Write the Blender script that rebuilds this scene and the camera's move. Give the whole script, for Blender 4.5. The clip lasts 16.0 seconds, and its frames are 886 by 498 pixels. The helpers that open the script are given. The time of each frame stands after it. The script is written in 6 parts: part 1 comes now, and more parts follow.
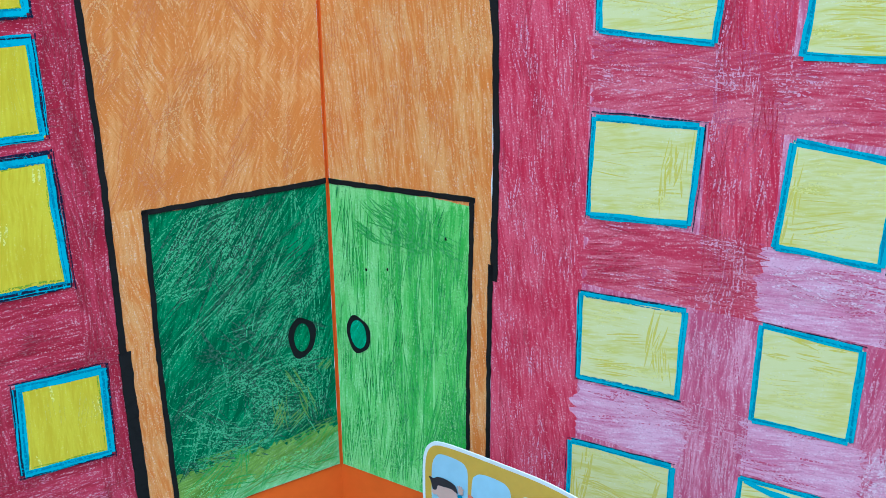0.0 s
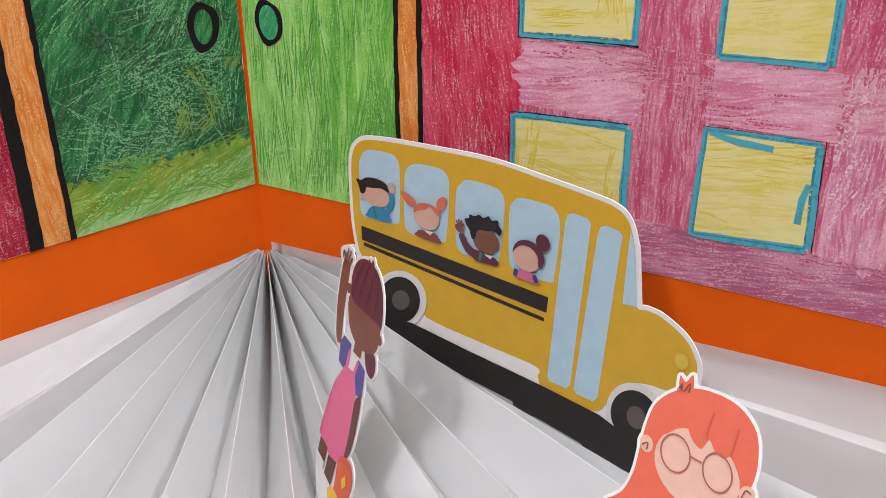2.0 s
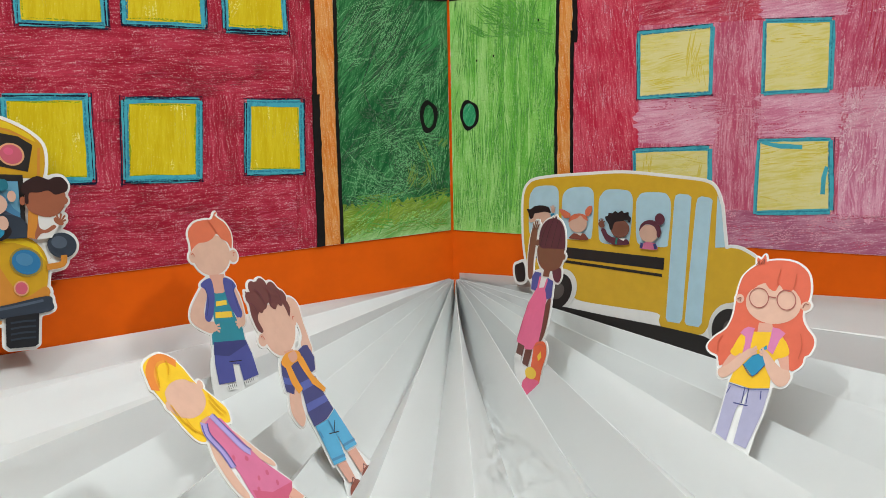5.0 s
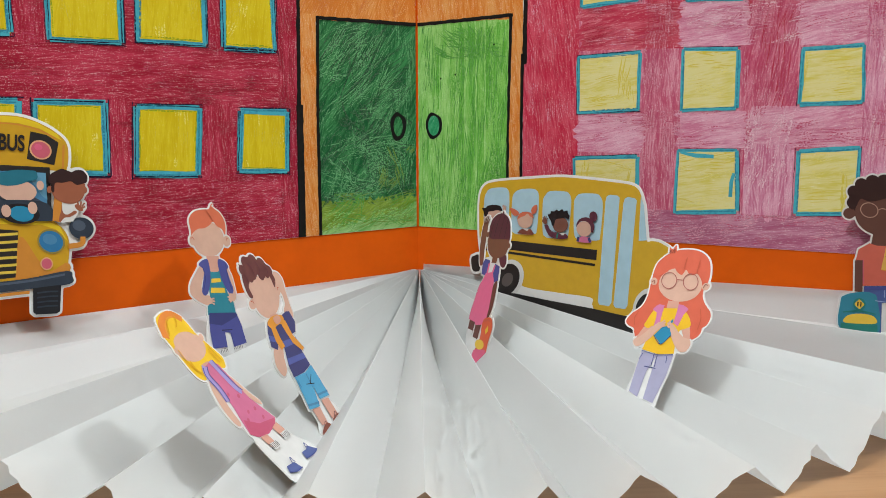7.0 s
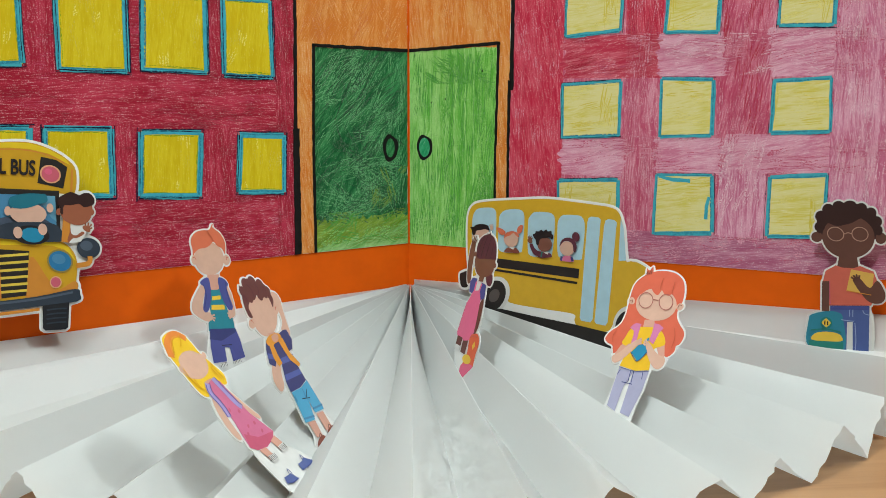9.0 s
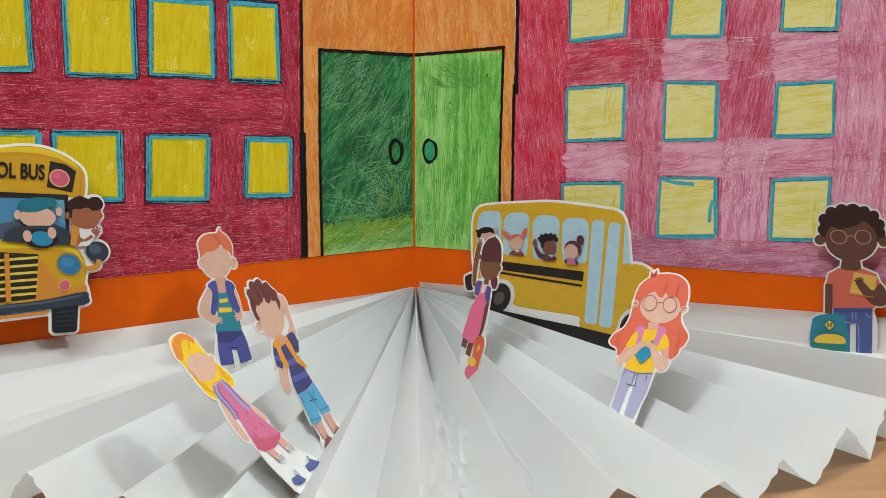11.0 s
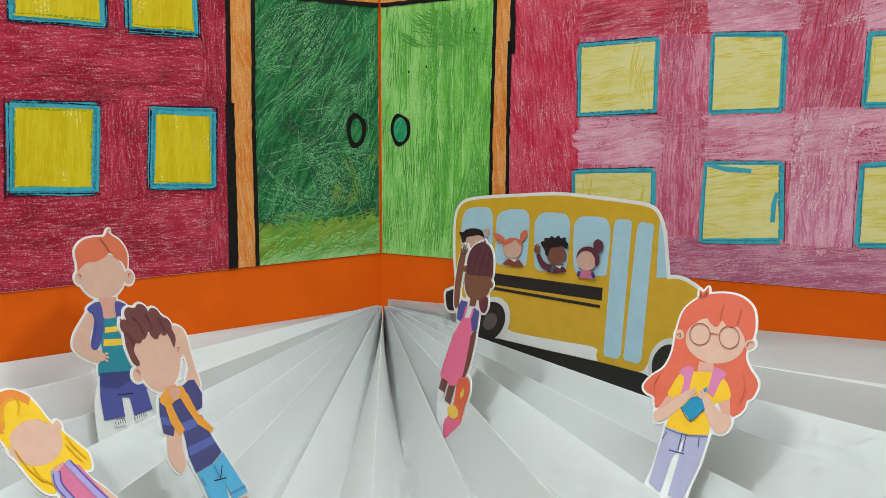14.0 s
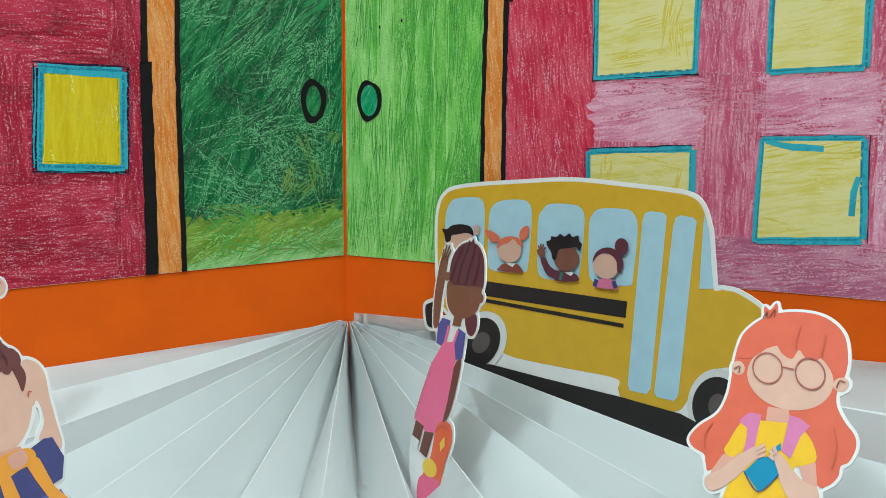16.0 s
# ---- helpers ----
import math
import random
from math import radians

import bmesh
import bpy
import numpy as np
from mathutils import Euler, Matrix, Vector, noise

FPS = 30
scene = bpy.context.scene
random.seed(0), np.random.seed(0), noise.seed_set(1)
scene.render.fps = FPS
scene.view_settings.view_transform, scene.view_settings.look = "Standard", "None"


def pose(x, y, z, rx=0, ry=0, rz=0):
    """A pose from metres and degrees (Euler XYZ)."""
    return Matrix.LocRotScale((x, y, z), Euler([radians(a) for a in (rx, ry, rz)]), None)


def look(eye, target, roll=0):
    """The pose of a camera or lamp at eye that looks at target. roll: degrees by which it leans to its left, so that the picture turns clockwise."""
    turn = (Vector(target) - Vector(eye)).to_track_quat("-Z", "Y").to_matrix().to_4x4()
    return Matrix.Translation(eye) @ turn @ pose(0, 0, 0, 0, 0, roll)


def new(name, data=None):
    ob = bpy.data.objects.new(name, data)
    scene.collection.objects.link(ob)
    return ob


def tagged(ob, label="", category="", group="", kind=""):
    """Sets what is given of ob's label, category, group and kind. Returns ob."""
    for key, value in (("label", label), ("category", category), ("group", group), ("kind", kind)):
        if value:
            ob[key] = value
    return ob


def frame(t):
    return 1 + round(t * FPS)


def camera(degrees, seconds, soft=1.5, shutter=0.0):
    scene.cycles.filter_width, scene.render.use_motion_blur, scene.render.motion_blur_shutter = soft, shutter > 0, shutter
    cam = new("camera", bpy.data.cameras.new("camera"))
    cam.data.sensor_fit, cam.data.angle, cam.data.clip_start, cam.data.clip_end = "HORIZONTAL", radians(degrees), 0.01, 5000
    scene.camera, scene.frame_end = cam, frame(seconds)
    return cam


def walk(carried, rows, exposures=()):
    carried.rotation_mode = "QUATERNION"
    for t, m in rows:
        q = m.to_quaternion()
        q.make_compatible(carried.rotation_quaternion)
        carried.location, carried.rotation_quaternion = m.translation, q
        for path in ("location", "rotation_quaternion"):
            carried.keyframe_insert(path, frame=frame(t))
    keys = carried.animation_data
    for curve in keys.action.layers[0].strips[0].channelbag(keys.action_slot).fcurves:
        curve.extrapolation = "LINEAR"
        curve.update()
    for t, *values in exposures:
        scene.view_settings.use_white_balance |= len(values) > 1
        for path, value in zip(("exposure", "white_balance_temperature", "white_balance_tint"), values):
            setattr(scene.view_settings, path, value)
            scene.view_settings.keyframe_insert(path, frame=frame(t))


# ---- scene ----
cam = camera(46.0, 16.0, soft=0.8)
PATH = [
    (0.0, 0.0291, -0.3761, 0.3027, -2.33, -21.26, 0.46),
    (0.5, 0.0253, -0.3602, 0.2736, -5.14, -24.08, 0.71),
    (1.0, 0.0370, -0.3506, 0.2525, -5.63, -26.69, 0.80),
    (1.5, 0.0416, -0.3487, 0.2310, -6.20, -27.75, 0.74),
    (2.0, 0.0247, -0.3635, 0.2231, -7.34, -28.05, 0.44),
    (2.5, -0.0068, -0.3928, 0.2148, -7.18, -26.77, -0.02),
    (3.0, -0.0263, -0.4265, 0.2197, -6.17, -23.97, 0.58),
    (3.5, -0.0461, -0.4627, 0.2125, -6.25, -18.75, 1.02),
    (4.0, -0.0531, -0.5036, 0.1854, -5.50, -13.52, 1.59),
    (4.5, -0.0567, -0.5371, 0.1448, -5.20, -10.08, 1.34),
    (7.0, -0.0545, -0.6480, 0.1396, -6.22, -8.13, 0.15),
    (7.5, -0.0594, -0.6581, 0.1440, -6.52, -8.08, -0.01),
    (8.0, -0.0548, -0.6612, 0.1455, -6.60, -7.98, -0.13),
    (8.5, -0.0574, -0.6709, 0.1522, -6.61, -8.15, -0.15),
    (9.0, -0.0554, -0.6745, 0.1544, -6.57, -8.16, -0.13),
    (11.5, -0.0562, -0.6788, 0.1553, -6.29, -8.00, -0.05),
    (12.0, -0.0541, -0.6647, 0.1548, -6.44, -7.99, -0.07),
    (12.5, -0.0575, -0.6242, 0.1472, -6.89, -7.96, -0.16),
    (13.0, -0.0498, -0.5872, 0.1455, -6.90, -8.36, -0.15),
    (13.5, -0.0432, -0.5575, 0.1431, -6.92, -8.44, -0.24),
    (14.0, -0.0317, -0.5288, 0.1375, -6.85, -7.99, -0.15),
    (14.5, -0.0277, -0.5013, 0.1321, -7.23, -7.96, -0.26),
    (15.0, -0.0217, -0.4755, 0.1303, -7.38, -8.06, -0.38),
    (15.5, -0.0172, -0.4507, 0.1296, -7.30, -8.09, -0.43),
    (16.0, -0.0126, -0.4255, 0.1228, -7.05, -7.91, -0.30),
]
walk(cam, [(t, pose(x, y, z, 90 + pitch, roll, yaw)) for t, x, y, z, yaw, pitch, roll in PATH],
     exposures=((0.0, -0.05, 4400.0, 3.0), (0.5, 0.03, 4550.0, 1.0), (1.0, -0.02, 5150.0, 3.0), (2.0, -0.26, 6600.0, 29.0), (2.6, -0.34, 6750.0, 28.0), (3.3, -0.28, 7000.0, 30.0), (4.0, -0.27, 6900.0, 24.0), (5.5, -0.36, 6500.0, 15.0),
                (7.0, -0.38, 6520.0, 17.0), (9.0, -0.38, 6450.0, 10.0), (12.0, -0.40, 6600.0, 16.0), (14.0, -0.37, 6350.0, 11.0), (16.0, -0.27, 5900.0, 4.0)))

# ---- world and lamps ----
world = bpy.data.worlds.new("world")
scene.world = world
world.use_nodes = True
world.node_tree.nodes["Background"].inputs[0].default_value = (0.95, 0.97, 1.0, 1)
world.node_tree.nodes["Background"].inputs[1].default_value = 0.25


def area_lamp(name, eye, target, size, watts, colour):
    data = bpy.data.lights.new(name, "AREA")
    data.shape, data.size, data.energy, data.color = "DISK", size, watts, colour
    ob = new(name, data)
    ob.matrix_world = look(eye, target)
    return ob


area_lamp("ceiling_lamp_light_east", (1.10, -0.80, 1.86), (0.0, -0.12, 0.0), 0.22, 24.0, (0.90, 1.0, 0.97))
area_lamp("ceiling_lamp_light_west", (-0.90, -1.10, 1.86), (0.0, -0.12, 0.0), 0.26, 30.0, (0.90, 1.0, 0.97))
# added unseen fill: a wide soft disk hung below the ceiling, no fixture
area_lamp("overhead_fill_light", (0.02, -0.45, 1.45), (0.0, -0.12, 0.0), 1.2, 21.5, (0.89, 1.0, 0.975))

# ---- materials ----


def nodes_of(name):
    m = bpy.data.materials.new(name)
    m.use_nodes = True
    n, l = m.node_tree.nodes, m.node_tree.links
    return m, n, l, n["Principled BSDF"]


def coords(n, l, rot=0.0, scale=(1, 1, 1)):
    tc = n.new("ShaderNodeTexCoord")
    mp = n.new("ShaderNodeMapping")
    mp.inputs["Rotation"].default_value = (0, 0, radians(rot))
    mp.inputs["Scale"].default_value = scale
    l.new(tc.outputs["Object"], mp.inputs["Vector"])
    return mp.outputs["Vector"]


def noise_tex(n, l, vec, scale, detail=3.0, rough=0.55, distortion=0.0):
    t = n.new("ShaderNodeTexNoise")
    t.inputs["Scale"].default_value, t.inputs["Detail"].default_value = scale, detail
    t.inputs["Roughness"].default_value, t.inputs["Distortion"].default_value = rough, distortion
    l.new(vec, t.inputs["Vector"])
    return t.outputs["Fac"]


def ramp(n, l, fac, lo, hi):
    r = n.new("ShaderNodeMapRange")
    r.interpolation_type = "SMOOTHSTEP"
    r.inputs["From Min"].default_value, r.inputs["From Max"].default_value = lo, hi
    l.new(fac, r.inputs["Value"])
    return r.outputs["Result"]


def mix(n, l, fac, a, b):
    m = n.new("ShaderNodeMix")
    m.data_type = "RGBA"
    for socket, v in ((m.inputs["Factor"], fac), (m.inputs["A"], a), (m.inputs["B"], b)):
        if isinstance(v, tuple):
            socket.default_value = (*v, 1)
        elif isinstance(v, float):
            socket.default_value = v
        else:
            l.new(v, socket)
    return m.outputs["Result"]


def maths(n, l, op, a, b):
    m = n.new("ShaderNodeMath")
    m.operation = op
    for socket, v in zip(m.inputs, (a, b)):
        if isinstance(v, float):
            socket.default_value = v
        else:
            l.new(v, socket)
    return m.outputs[0]


def bump(n, l, height, strength, distance, bsdf):
    b = n.new("ShaderNodeBump")
    b.inputs["Strength"].default_value, b.inputs["Distance"].default_value = strength, distance
    l.new(height, b.inputs["Height"])
    l.new(b.outputs["Normal"], bsdf.inputs["Normal"])


def srgb(r, g, b):
    return tuple((c / 255 / 12.92) if c < 10 else ((c / 255 + 0.055) / 1.055) ** 2.4 for c in (r, g, b))


def pencil(name, dark, light, angle=0.0, cover=0.5, flecks=0.5, second=14.0, pits=0.4):
    """Coloured pencil on paper: strokes at two angles, and the grain of the sheet that stays pale between them."""
    m, n, l, bsdf = nodes_of(name)
    flat = coords(n, l)
    sheet = tuple(0.35 * c + 0.65 * 0.84 for c in light)

    def strokes(turn, along, across, detail):
        base = coords(n, l, turn)
        warp = n.new("ShaderNodeVectorMath")
        warp.operation = "MULTIPLY_ADD"
        wn = n.new("ShaderNodeTexNoise")
        wn.inputs["Scale"].default_value, wn.inputs["Detail"].default_value = 30.0, 1.0
        l.new(base, wn.inputs["Vector"])
        l.new(wn.outputs["Color"], warp.inputs[0])
        warp.inputs[1].default_value = (0.003, 0.004, 0.0)
        l.new(base, warp.inputs[2])
        st = n.new("ShaderNodeMapping")
        st.inputs["Scale"].default_value = (along, across, 1)
        l.new(warp.outputs[0], st.inputs["Vector"])
        return noise_tex(n, l, st.outputs[0], 1.0, detail, 0.65)

    pick = ramp(n, l, noise_tex(n, l, flat, 55.0, 2.0, 0.5), 0.46, 0.56)
    fine = mix(n, l, pick, strokes(-angle, 110.0, 1150.0, 2.5), strokes(-angle - second, 120.0, 1050.0, 2.5))
    broad = strokes(-angle - second * 0.4, 22.0, 260.0, 2.0)
    cloud = noise_tex(n, l, flat, 42.0, 3.0, 0.6)
    tone = maths(n, l, "ADD", maths(n, l, "MULTIPLY", fine, 0.36), maths(n, l, "ADD", maths(n, l, "MULTIPLY", broad, 0.36), maths(n, l, "MULTIPLY", cloud, 0.28)))
    colour = mix(n, l, ramp(n, l, tone, cover - 0.085, cover + 0.085), dark, light)
    # the grain of the sheet: pigment on the high spots, bare paper in the hollows
    tooth = noise_tex(n, l, flat, 1500.0, 2.0, 0.6)
    hollow = maths(n, l, "ADD", maths(n, l, "MULTIPLY", tooth, 0.55), maths(n, l, "MULTIPLY", fine, 0.45))
    edge = 0.575 - 0.055 * flecks
    colour = mix(n, l, maths(n, l, "MULTIPLY", ramp(n, l, hollow, edge, edge + 0.09), 0.12 + 0.62 * flecks), colour, sheet)
    colour = mix(n, l, maths(n, l, "MULTIPLY", ramp(n, l, tooth, 0.46, 0.30), pits), colour, tuple(c * 0.5 for c in dark))
    l.new(colour, bsdf.inputs["Base Color"])
    bsdf.inputs["Roughness"].default_value = 0.5
    bsdf.inputs["Specular IOR Level"].default_value = 0.22
    bump(n, l, tooth, 0.2, 0.0002, bsdf)
    return m


def pencil_line(name, colour, cover=0.6):
    """Single strokes of a pencil or pen, broken by the grain of the paper; cover: the share of the stroke that holds pigment."""
    m, n, l, bsdf = nodes_of(name)
    tooth = noise_tex(n, l, coords(n, l), 1400.0, 2.0, 0.6)
    bsdf.inputs["Base Color"].default_value = (*colour, 1)
    bsdf.inputs["Roughness"].default_value = 0.55
    bsdf.inputs["Specular IOR Level"].default_value = 0.2
    edge = 0.5 + 0.26 * (0.5 - cover)
    l.new(ramp(n, l, tooth, edge - 0.015, edge + 0.015), bsdf.inputs["Alpha"])
    return m


def pencil_stroke(name, colour):
    """Thin single strokes of a pencil, lighter and darker along their length."""
    m, n, l, bsdf = nodes_of(name)
    f = noise_tex(n, l, coords(n, l), 900.0, 3.0, 0.65)
    pale = tuple(0.86 * c + 0.14 * 0.6 for c in colour)
    l.new(mix(n, l, ramp(n, l, f, 0.42, 0.66), colour, pale), bsdf.inputs["Base Color"])
    bsdf.inputs["Roughness"].default_value = 0.55
    bsdf.inputs["Specular IOR Level"].default_value = 0.2
    return m


def plain(name, colour, rough=0.5, vary=0.08, scale=180.0, spec=0.35, grain=0.1):
    """Ink, print or card: even colour with a slight mottle and a fine paper relief."""
    m, n, l, bsdf = nodes_of(name)
    vec = coords(n, l)
    f = noise_tex(n, l, vec, scale, 4.0, 0.6)
    lo, hi = tuple(c * (1 - vary) for c in colour), tuple(min(1.0, c * (1 + vary)) for c in colour)
    l.new(mix(n, l, ramp(n, l, f, 0.3, 0.7), lo, hi), bsdf.inputs["Base Color"])
    bsdf.inputs["Roughness"].default_value = rough
    bsdf.inputs["Specular IOR Level"].default_value = spec
    if grain:
        bump(n, l, noise_tex(n, l, vec, 2400.0, 2.0, 0.6), grain, 0.0001, bsdf)
    return m


def marker(name, colour, dark):
    """Felt pen: flat ink with darker laps along the stroke."""
    m, n, l, bsdf = nodes_of(name)
    vec = coords(n, l)
    f = noise_tex(n, l, vec, 260.0, 3.0, 0.6, 0.6)
    c = mix(n, l, maths(n, l, "MULTIPLY", ramp(n, l, f, 0.50, 0.70), 0.55), colour, dark)
    g = noise_tex(n, l, vec, 1600.0, 2.0, 0.6)
    c = mix(n, l, maths(n, l, "MULTIPLY", ramp(n, l, g, 0.60, 0.74), 0.35), c, tuple(min(1.0, x * 1.7 + 0.003) for x in colour))
    l.new(c, bsdf.inputs["Base Color"])
    bsdf.inputs["Roughness"].default_value = 0.7
    bsdf.inputs["Specular IOR Level"].default_value = 0.15
    return m


def wood():
    m, n, l, bsdf = nodes_of("beech_veneer")
    vec = coords(n, l, 4.0, (3.0, 42.0, 1.0))
    broad = noise_tex(n, l, vec, 1.0, 4.0, 0.6, 0.8)
    fine_vec = coords(n, l, 4.0, (25.0, 900.0, 1.0))
    fine = noise_tex(n, l, fine_vec, 1.0, 3.0, 0.6)
    c = mix(n, l, ramp(n, l, broad, 0.32, 0.7), (0.30, 0.145, 0.058), (0.40, 0.215, 0.098))
    c = mix(n, l, maths(n, l, "MULTIPLY", ramp(n, l, fine, 0.55, 0.75), 0.35), c, (0.21, 0.092, 0.034))
    l.new(c, bsdf.inputs["Base Color"])
    bsdf.inputs["Roughness"].default_value = 0.42
    bump(n, l, fine, 0.08, 0.0002, bsdf)
    return m


def folding_paper():
    """White drawing paper that lets a little light through."""
    m = plain("white_drawing_paper", (0.842, 0.856, 0.851), 0.65, 0.002, 30.0, 0.25, 0.0)
    n, l = m.node_tree.nodes, m.node_tree.links
    through_light = n.new("ShaderNodeBsdfTranslucent")
    through_light.inputs["Color"].default_value = (0.875, 0.885, 0.895, 1)
    both = n.new("ShaderNodeMixShader")
    both.inputs[0].default_value = 0.32
    l.new(n["Principled BSDF"].outputs[0], both.inputs[1])
    l.new(through_light.outputs[0], both.inputs[2])
    l.new(both.outputs[0], n["Material Output"].inputs[0])
    return m


MAT = {
    "sheet": plain("white_paper", (0.80, 0.79, 0.78), 0.75, 0.025, 60.0, 0.2, 0.15),
    "fan": folding_paper(),
    "card_edge": plain("white_card", (0.74, 0.735, 0.725), 0.6, 0.03, 120.0, 0.3),
    "orange_card": plain("orange_card", srgb(224, 92, 2), 0.65, 0.05, 45.0, 0.15, 0.2),
    "wood": wood(),
    "room": plain("painted_plaster", (0.70, 0.68, 0.65), 0.8, 0.04, 3.0, 0.2),
    "black_pen": marker("black_felt_pen", (0.010, 0.009, 0.009), (0.004, 0.004, 0.004)),
    "cyan_pen": marker("cyan_felt_pen", srgb(66, 166, 184), srgb(34, 116, 142)),
    "cyan_lap": pencil_line("deep_cyan_laps", srgb(40, 126, 150), 0.7),
    "navy_line": pencil_line("navy_pen_contour", srgb(22, 24, 52), 0.9),
    "olive_line": pencil_line("green_overlap_of_pen_and_pencil", srgb(130, 156, 30), 0.6),
    "yellow_left": pencil("strong_yellow_pencil", srgb(206, 180, 10), srgb(216, 196, 32), 80, 0.5, 0.04, 12.0, 0.06),
    "yellow_right": pencil("pale_yellow_pencil", srgb(210, 198, 92), srgb(220, 212, 146), 4, 0.47, 0.2, 10.0, 0.0),
    "crimson_h": pencil("crimson_pencil_across", srgb(156, 20, 47), srgb(190, 54, 80), -2, 0.51, 0.72, 5.0, 0.28),
    "crimson_v": pencil("crimson_pencil_upright", srgb(158, 22, 49), srgb(190, 56, 82), 88, 0.51, 0.68, 12.0, 0.3),
    "red_v": pencil("red_pencil_upright", srgb(193, 34, 67), srgb(213, 84, 106), 94, 0.50, 0.6, 10.0, 0.4),
    "red_h": pencil("red_pencil_across", srgb(190, 48, 76), srgb(212, 104, 122), 4, 0.51, 0.6, 10.0, 0.4),
    "rose_v": pencil("rose_pencil_upright", srgb(192, 80, 112), srgb(218, 142, 164), 86, 0.50, 0.65, 10.0, 0.3),
    "rose_d": pencil("rose_pencil_slanted", srgb(188, 66, 100), srgb(212, 118, 144), 76, 0.50, 0.65, 12.0, 0.3),
    "pink_h": pencil("pink_pencil_across", srgb(206, 122, 152), srgb(224, 168, 190), 5, 0.49, 0.6, 10.0, 0.4),
    "blush_v": pencil("blush_pencil_upright", srgb(196, 104, 138), srgb(222, 162, 186), 87, 0.50, 0.6, 10.0, 0.4),
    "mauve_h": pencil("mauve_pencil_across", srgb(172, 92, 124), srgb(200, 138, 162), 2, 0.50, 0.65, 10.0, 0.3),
    "orange_v": pencil("orange_pencil_upright", srgb(214, 122, 40), srgb(226, 158, 88), 92, 0.50, 0.5, 10.0, 0.2),
    "orange_w": pencil("orange_pencil_swirled", srgb(212, 124, 46), srgb(226, 156, 86), 62, 0.52, 0.35, 55.0, 0.2),
    "green_dark": pencil("dark_green_pencil", srgb(16, 90, 49), srgb(62, 142, 84), 44, 0.51, 0.3, 30.0, 0.5),
    "green_light": pencil("light_green_pencil", srgb(118, 192, 84), srgb(160, 214, 124), 84, 0.49, 0.35, 9.0, 0.45),
    "green_mid": pencil("mid_green_pencil", srgb(94, 176, 62), srgb(136, 204, 98), 83, 0.51, 0.3, 8.0, 0.55),
    "green_base": pencil("yellowish_green_pencil", srgb(104, 138, 34), srgb(146, 176, 72), 8, 0.50, 0.35, 40.0, 0.3),
    "green_pale": pencil("pale_leaf_green_pencil", srgb(104, 164, 82), srgb(156, 200, 128), 14, 0.50, 0.5, 30.0, 0.2),
    "scratch_green": pencil_line("pale_green_strokes", srgb(112, 178, 124), 0.55),
    "scratch_dark": pencil_stroke("deep_green_strokes", srgb(14, 80, 42)),
    "scratch_olive": pencil_stroke("olive_strokes", srgb(112, 146, 50)),
    "scratch_lime": pencil_line("lime_strokes", srgb(152, 206, 118), 0.45),
    "scratch_leaf": pencil_stroke("grass_green_strokes", srgb(78, 158, 54)),
    "scratch_fern": pencil_stroke("fern_green_strokes", srgb(52, 128, 44)),
    "scratch_pink": pencil_line("pink_strokes", srgb(192, 70, 102), 0.45),
    "scratch_blush": pencil_line("dull_pink_strokes", srgb(206, 120, 142), 0.45),
    "scratch_amber": pencil_stroke("deep_yellow_strokes", srgb(206, 184, 14)),
    "scratch_canary": pencil_line("light_yellow_strokes", srgb(230, 220, 118), 0.45),
    "scratch_rose": pencil_line("pale_rose_strokes", srgb(222, 158, 178), 0.45),
    "scratch_white": pencil_line("whitish_pink_strokes", srgb(232, 194, 208), 0.4),
    "scratch_wine": pencil_stroke("wine_red_strokes", srgb(152, 22, 49)),
    "scratch_crimson": pencil_stroke("crimson_strokes", srgb(184, 34, 66)),
    "scratch_red": pencil_line("red_strokes", srgb(194, 82, 114), 0.45),
    "scratch_peach": pencil_line("peach_strokes", srgb(230, 170, 106), 0.45),
    "scratch_rust": pencil_stroke("rust_strokes", srgb(212, 122, 48)),
    "scratch_lemon": pencil_line("pale_lemon_strokes", srgb(224, 214, 126), 0.45),
    "scratch_gold": pencil_stroke("gold_strokes", srgb(210, 192, 70)),
    "knob": pencil("sea_green_pencil", srgb(20, 140, 90), srgb(70, 170, 120), 60, 0.5, 0.3, 12.0),
}

# ---- building helpers ----


def part(name, bm, material, parent, label="", smooth=False):
    me = bpy.data.meshes.new(name)
    bm.to_mesh(me)
    bm.free()
    for m in (material if isinstance(material, list) else [material]):
        me.materials.append(m)
    if smooth:
        for p in me.polygons:
            p.use_smooth = True
    ob = new(name, me)
    ob.parent = parent
    if label:
        tagged(ob, label)
    return ob


def empty(name, m, label, category, group="", kind=""):
    ob = new(name)
    ob.empty_display_size = 0.01
    ob.matrix_world = m
    return tagged(ob, label, category, group, kind)


def frame_of(origin, u, v):
    u, v = Vector(u).normalized(), Vector(v).normalized()
    w = u.cross(v)
    return Matrix(((u.x, v.x, w.x, origin[0]), (u.y, v.y, w.y, origin[1]), (u.z, v.z, w.z, origin[2]), (0, 0, 0, 1)))


def box(bm, x0, x1, y0, y1, z0, z1, bevel=0.0):
    vs = [bm.verts.new((x, y, z)) for z in (z0, z1) for x, y in ((x0, y0), (x1, y0), (x1, y1), (x0, y1))]
    fs = [bm.faces.new([vs[i] for i in f]) for f in ((3, 2, 1, 0), (4, 5, 6, 7), (0, 1, 5, 4), (1, 2, 6, 5), (2, 3, 7, 6), (3, 0, 4, 7))]
    if bevel:
        bmesh.ops.bevel(bm, geom=list({e for f in fs for e in f.edges}), offset=bevel, segments=2, affect="EDGES")


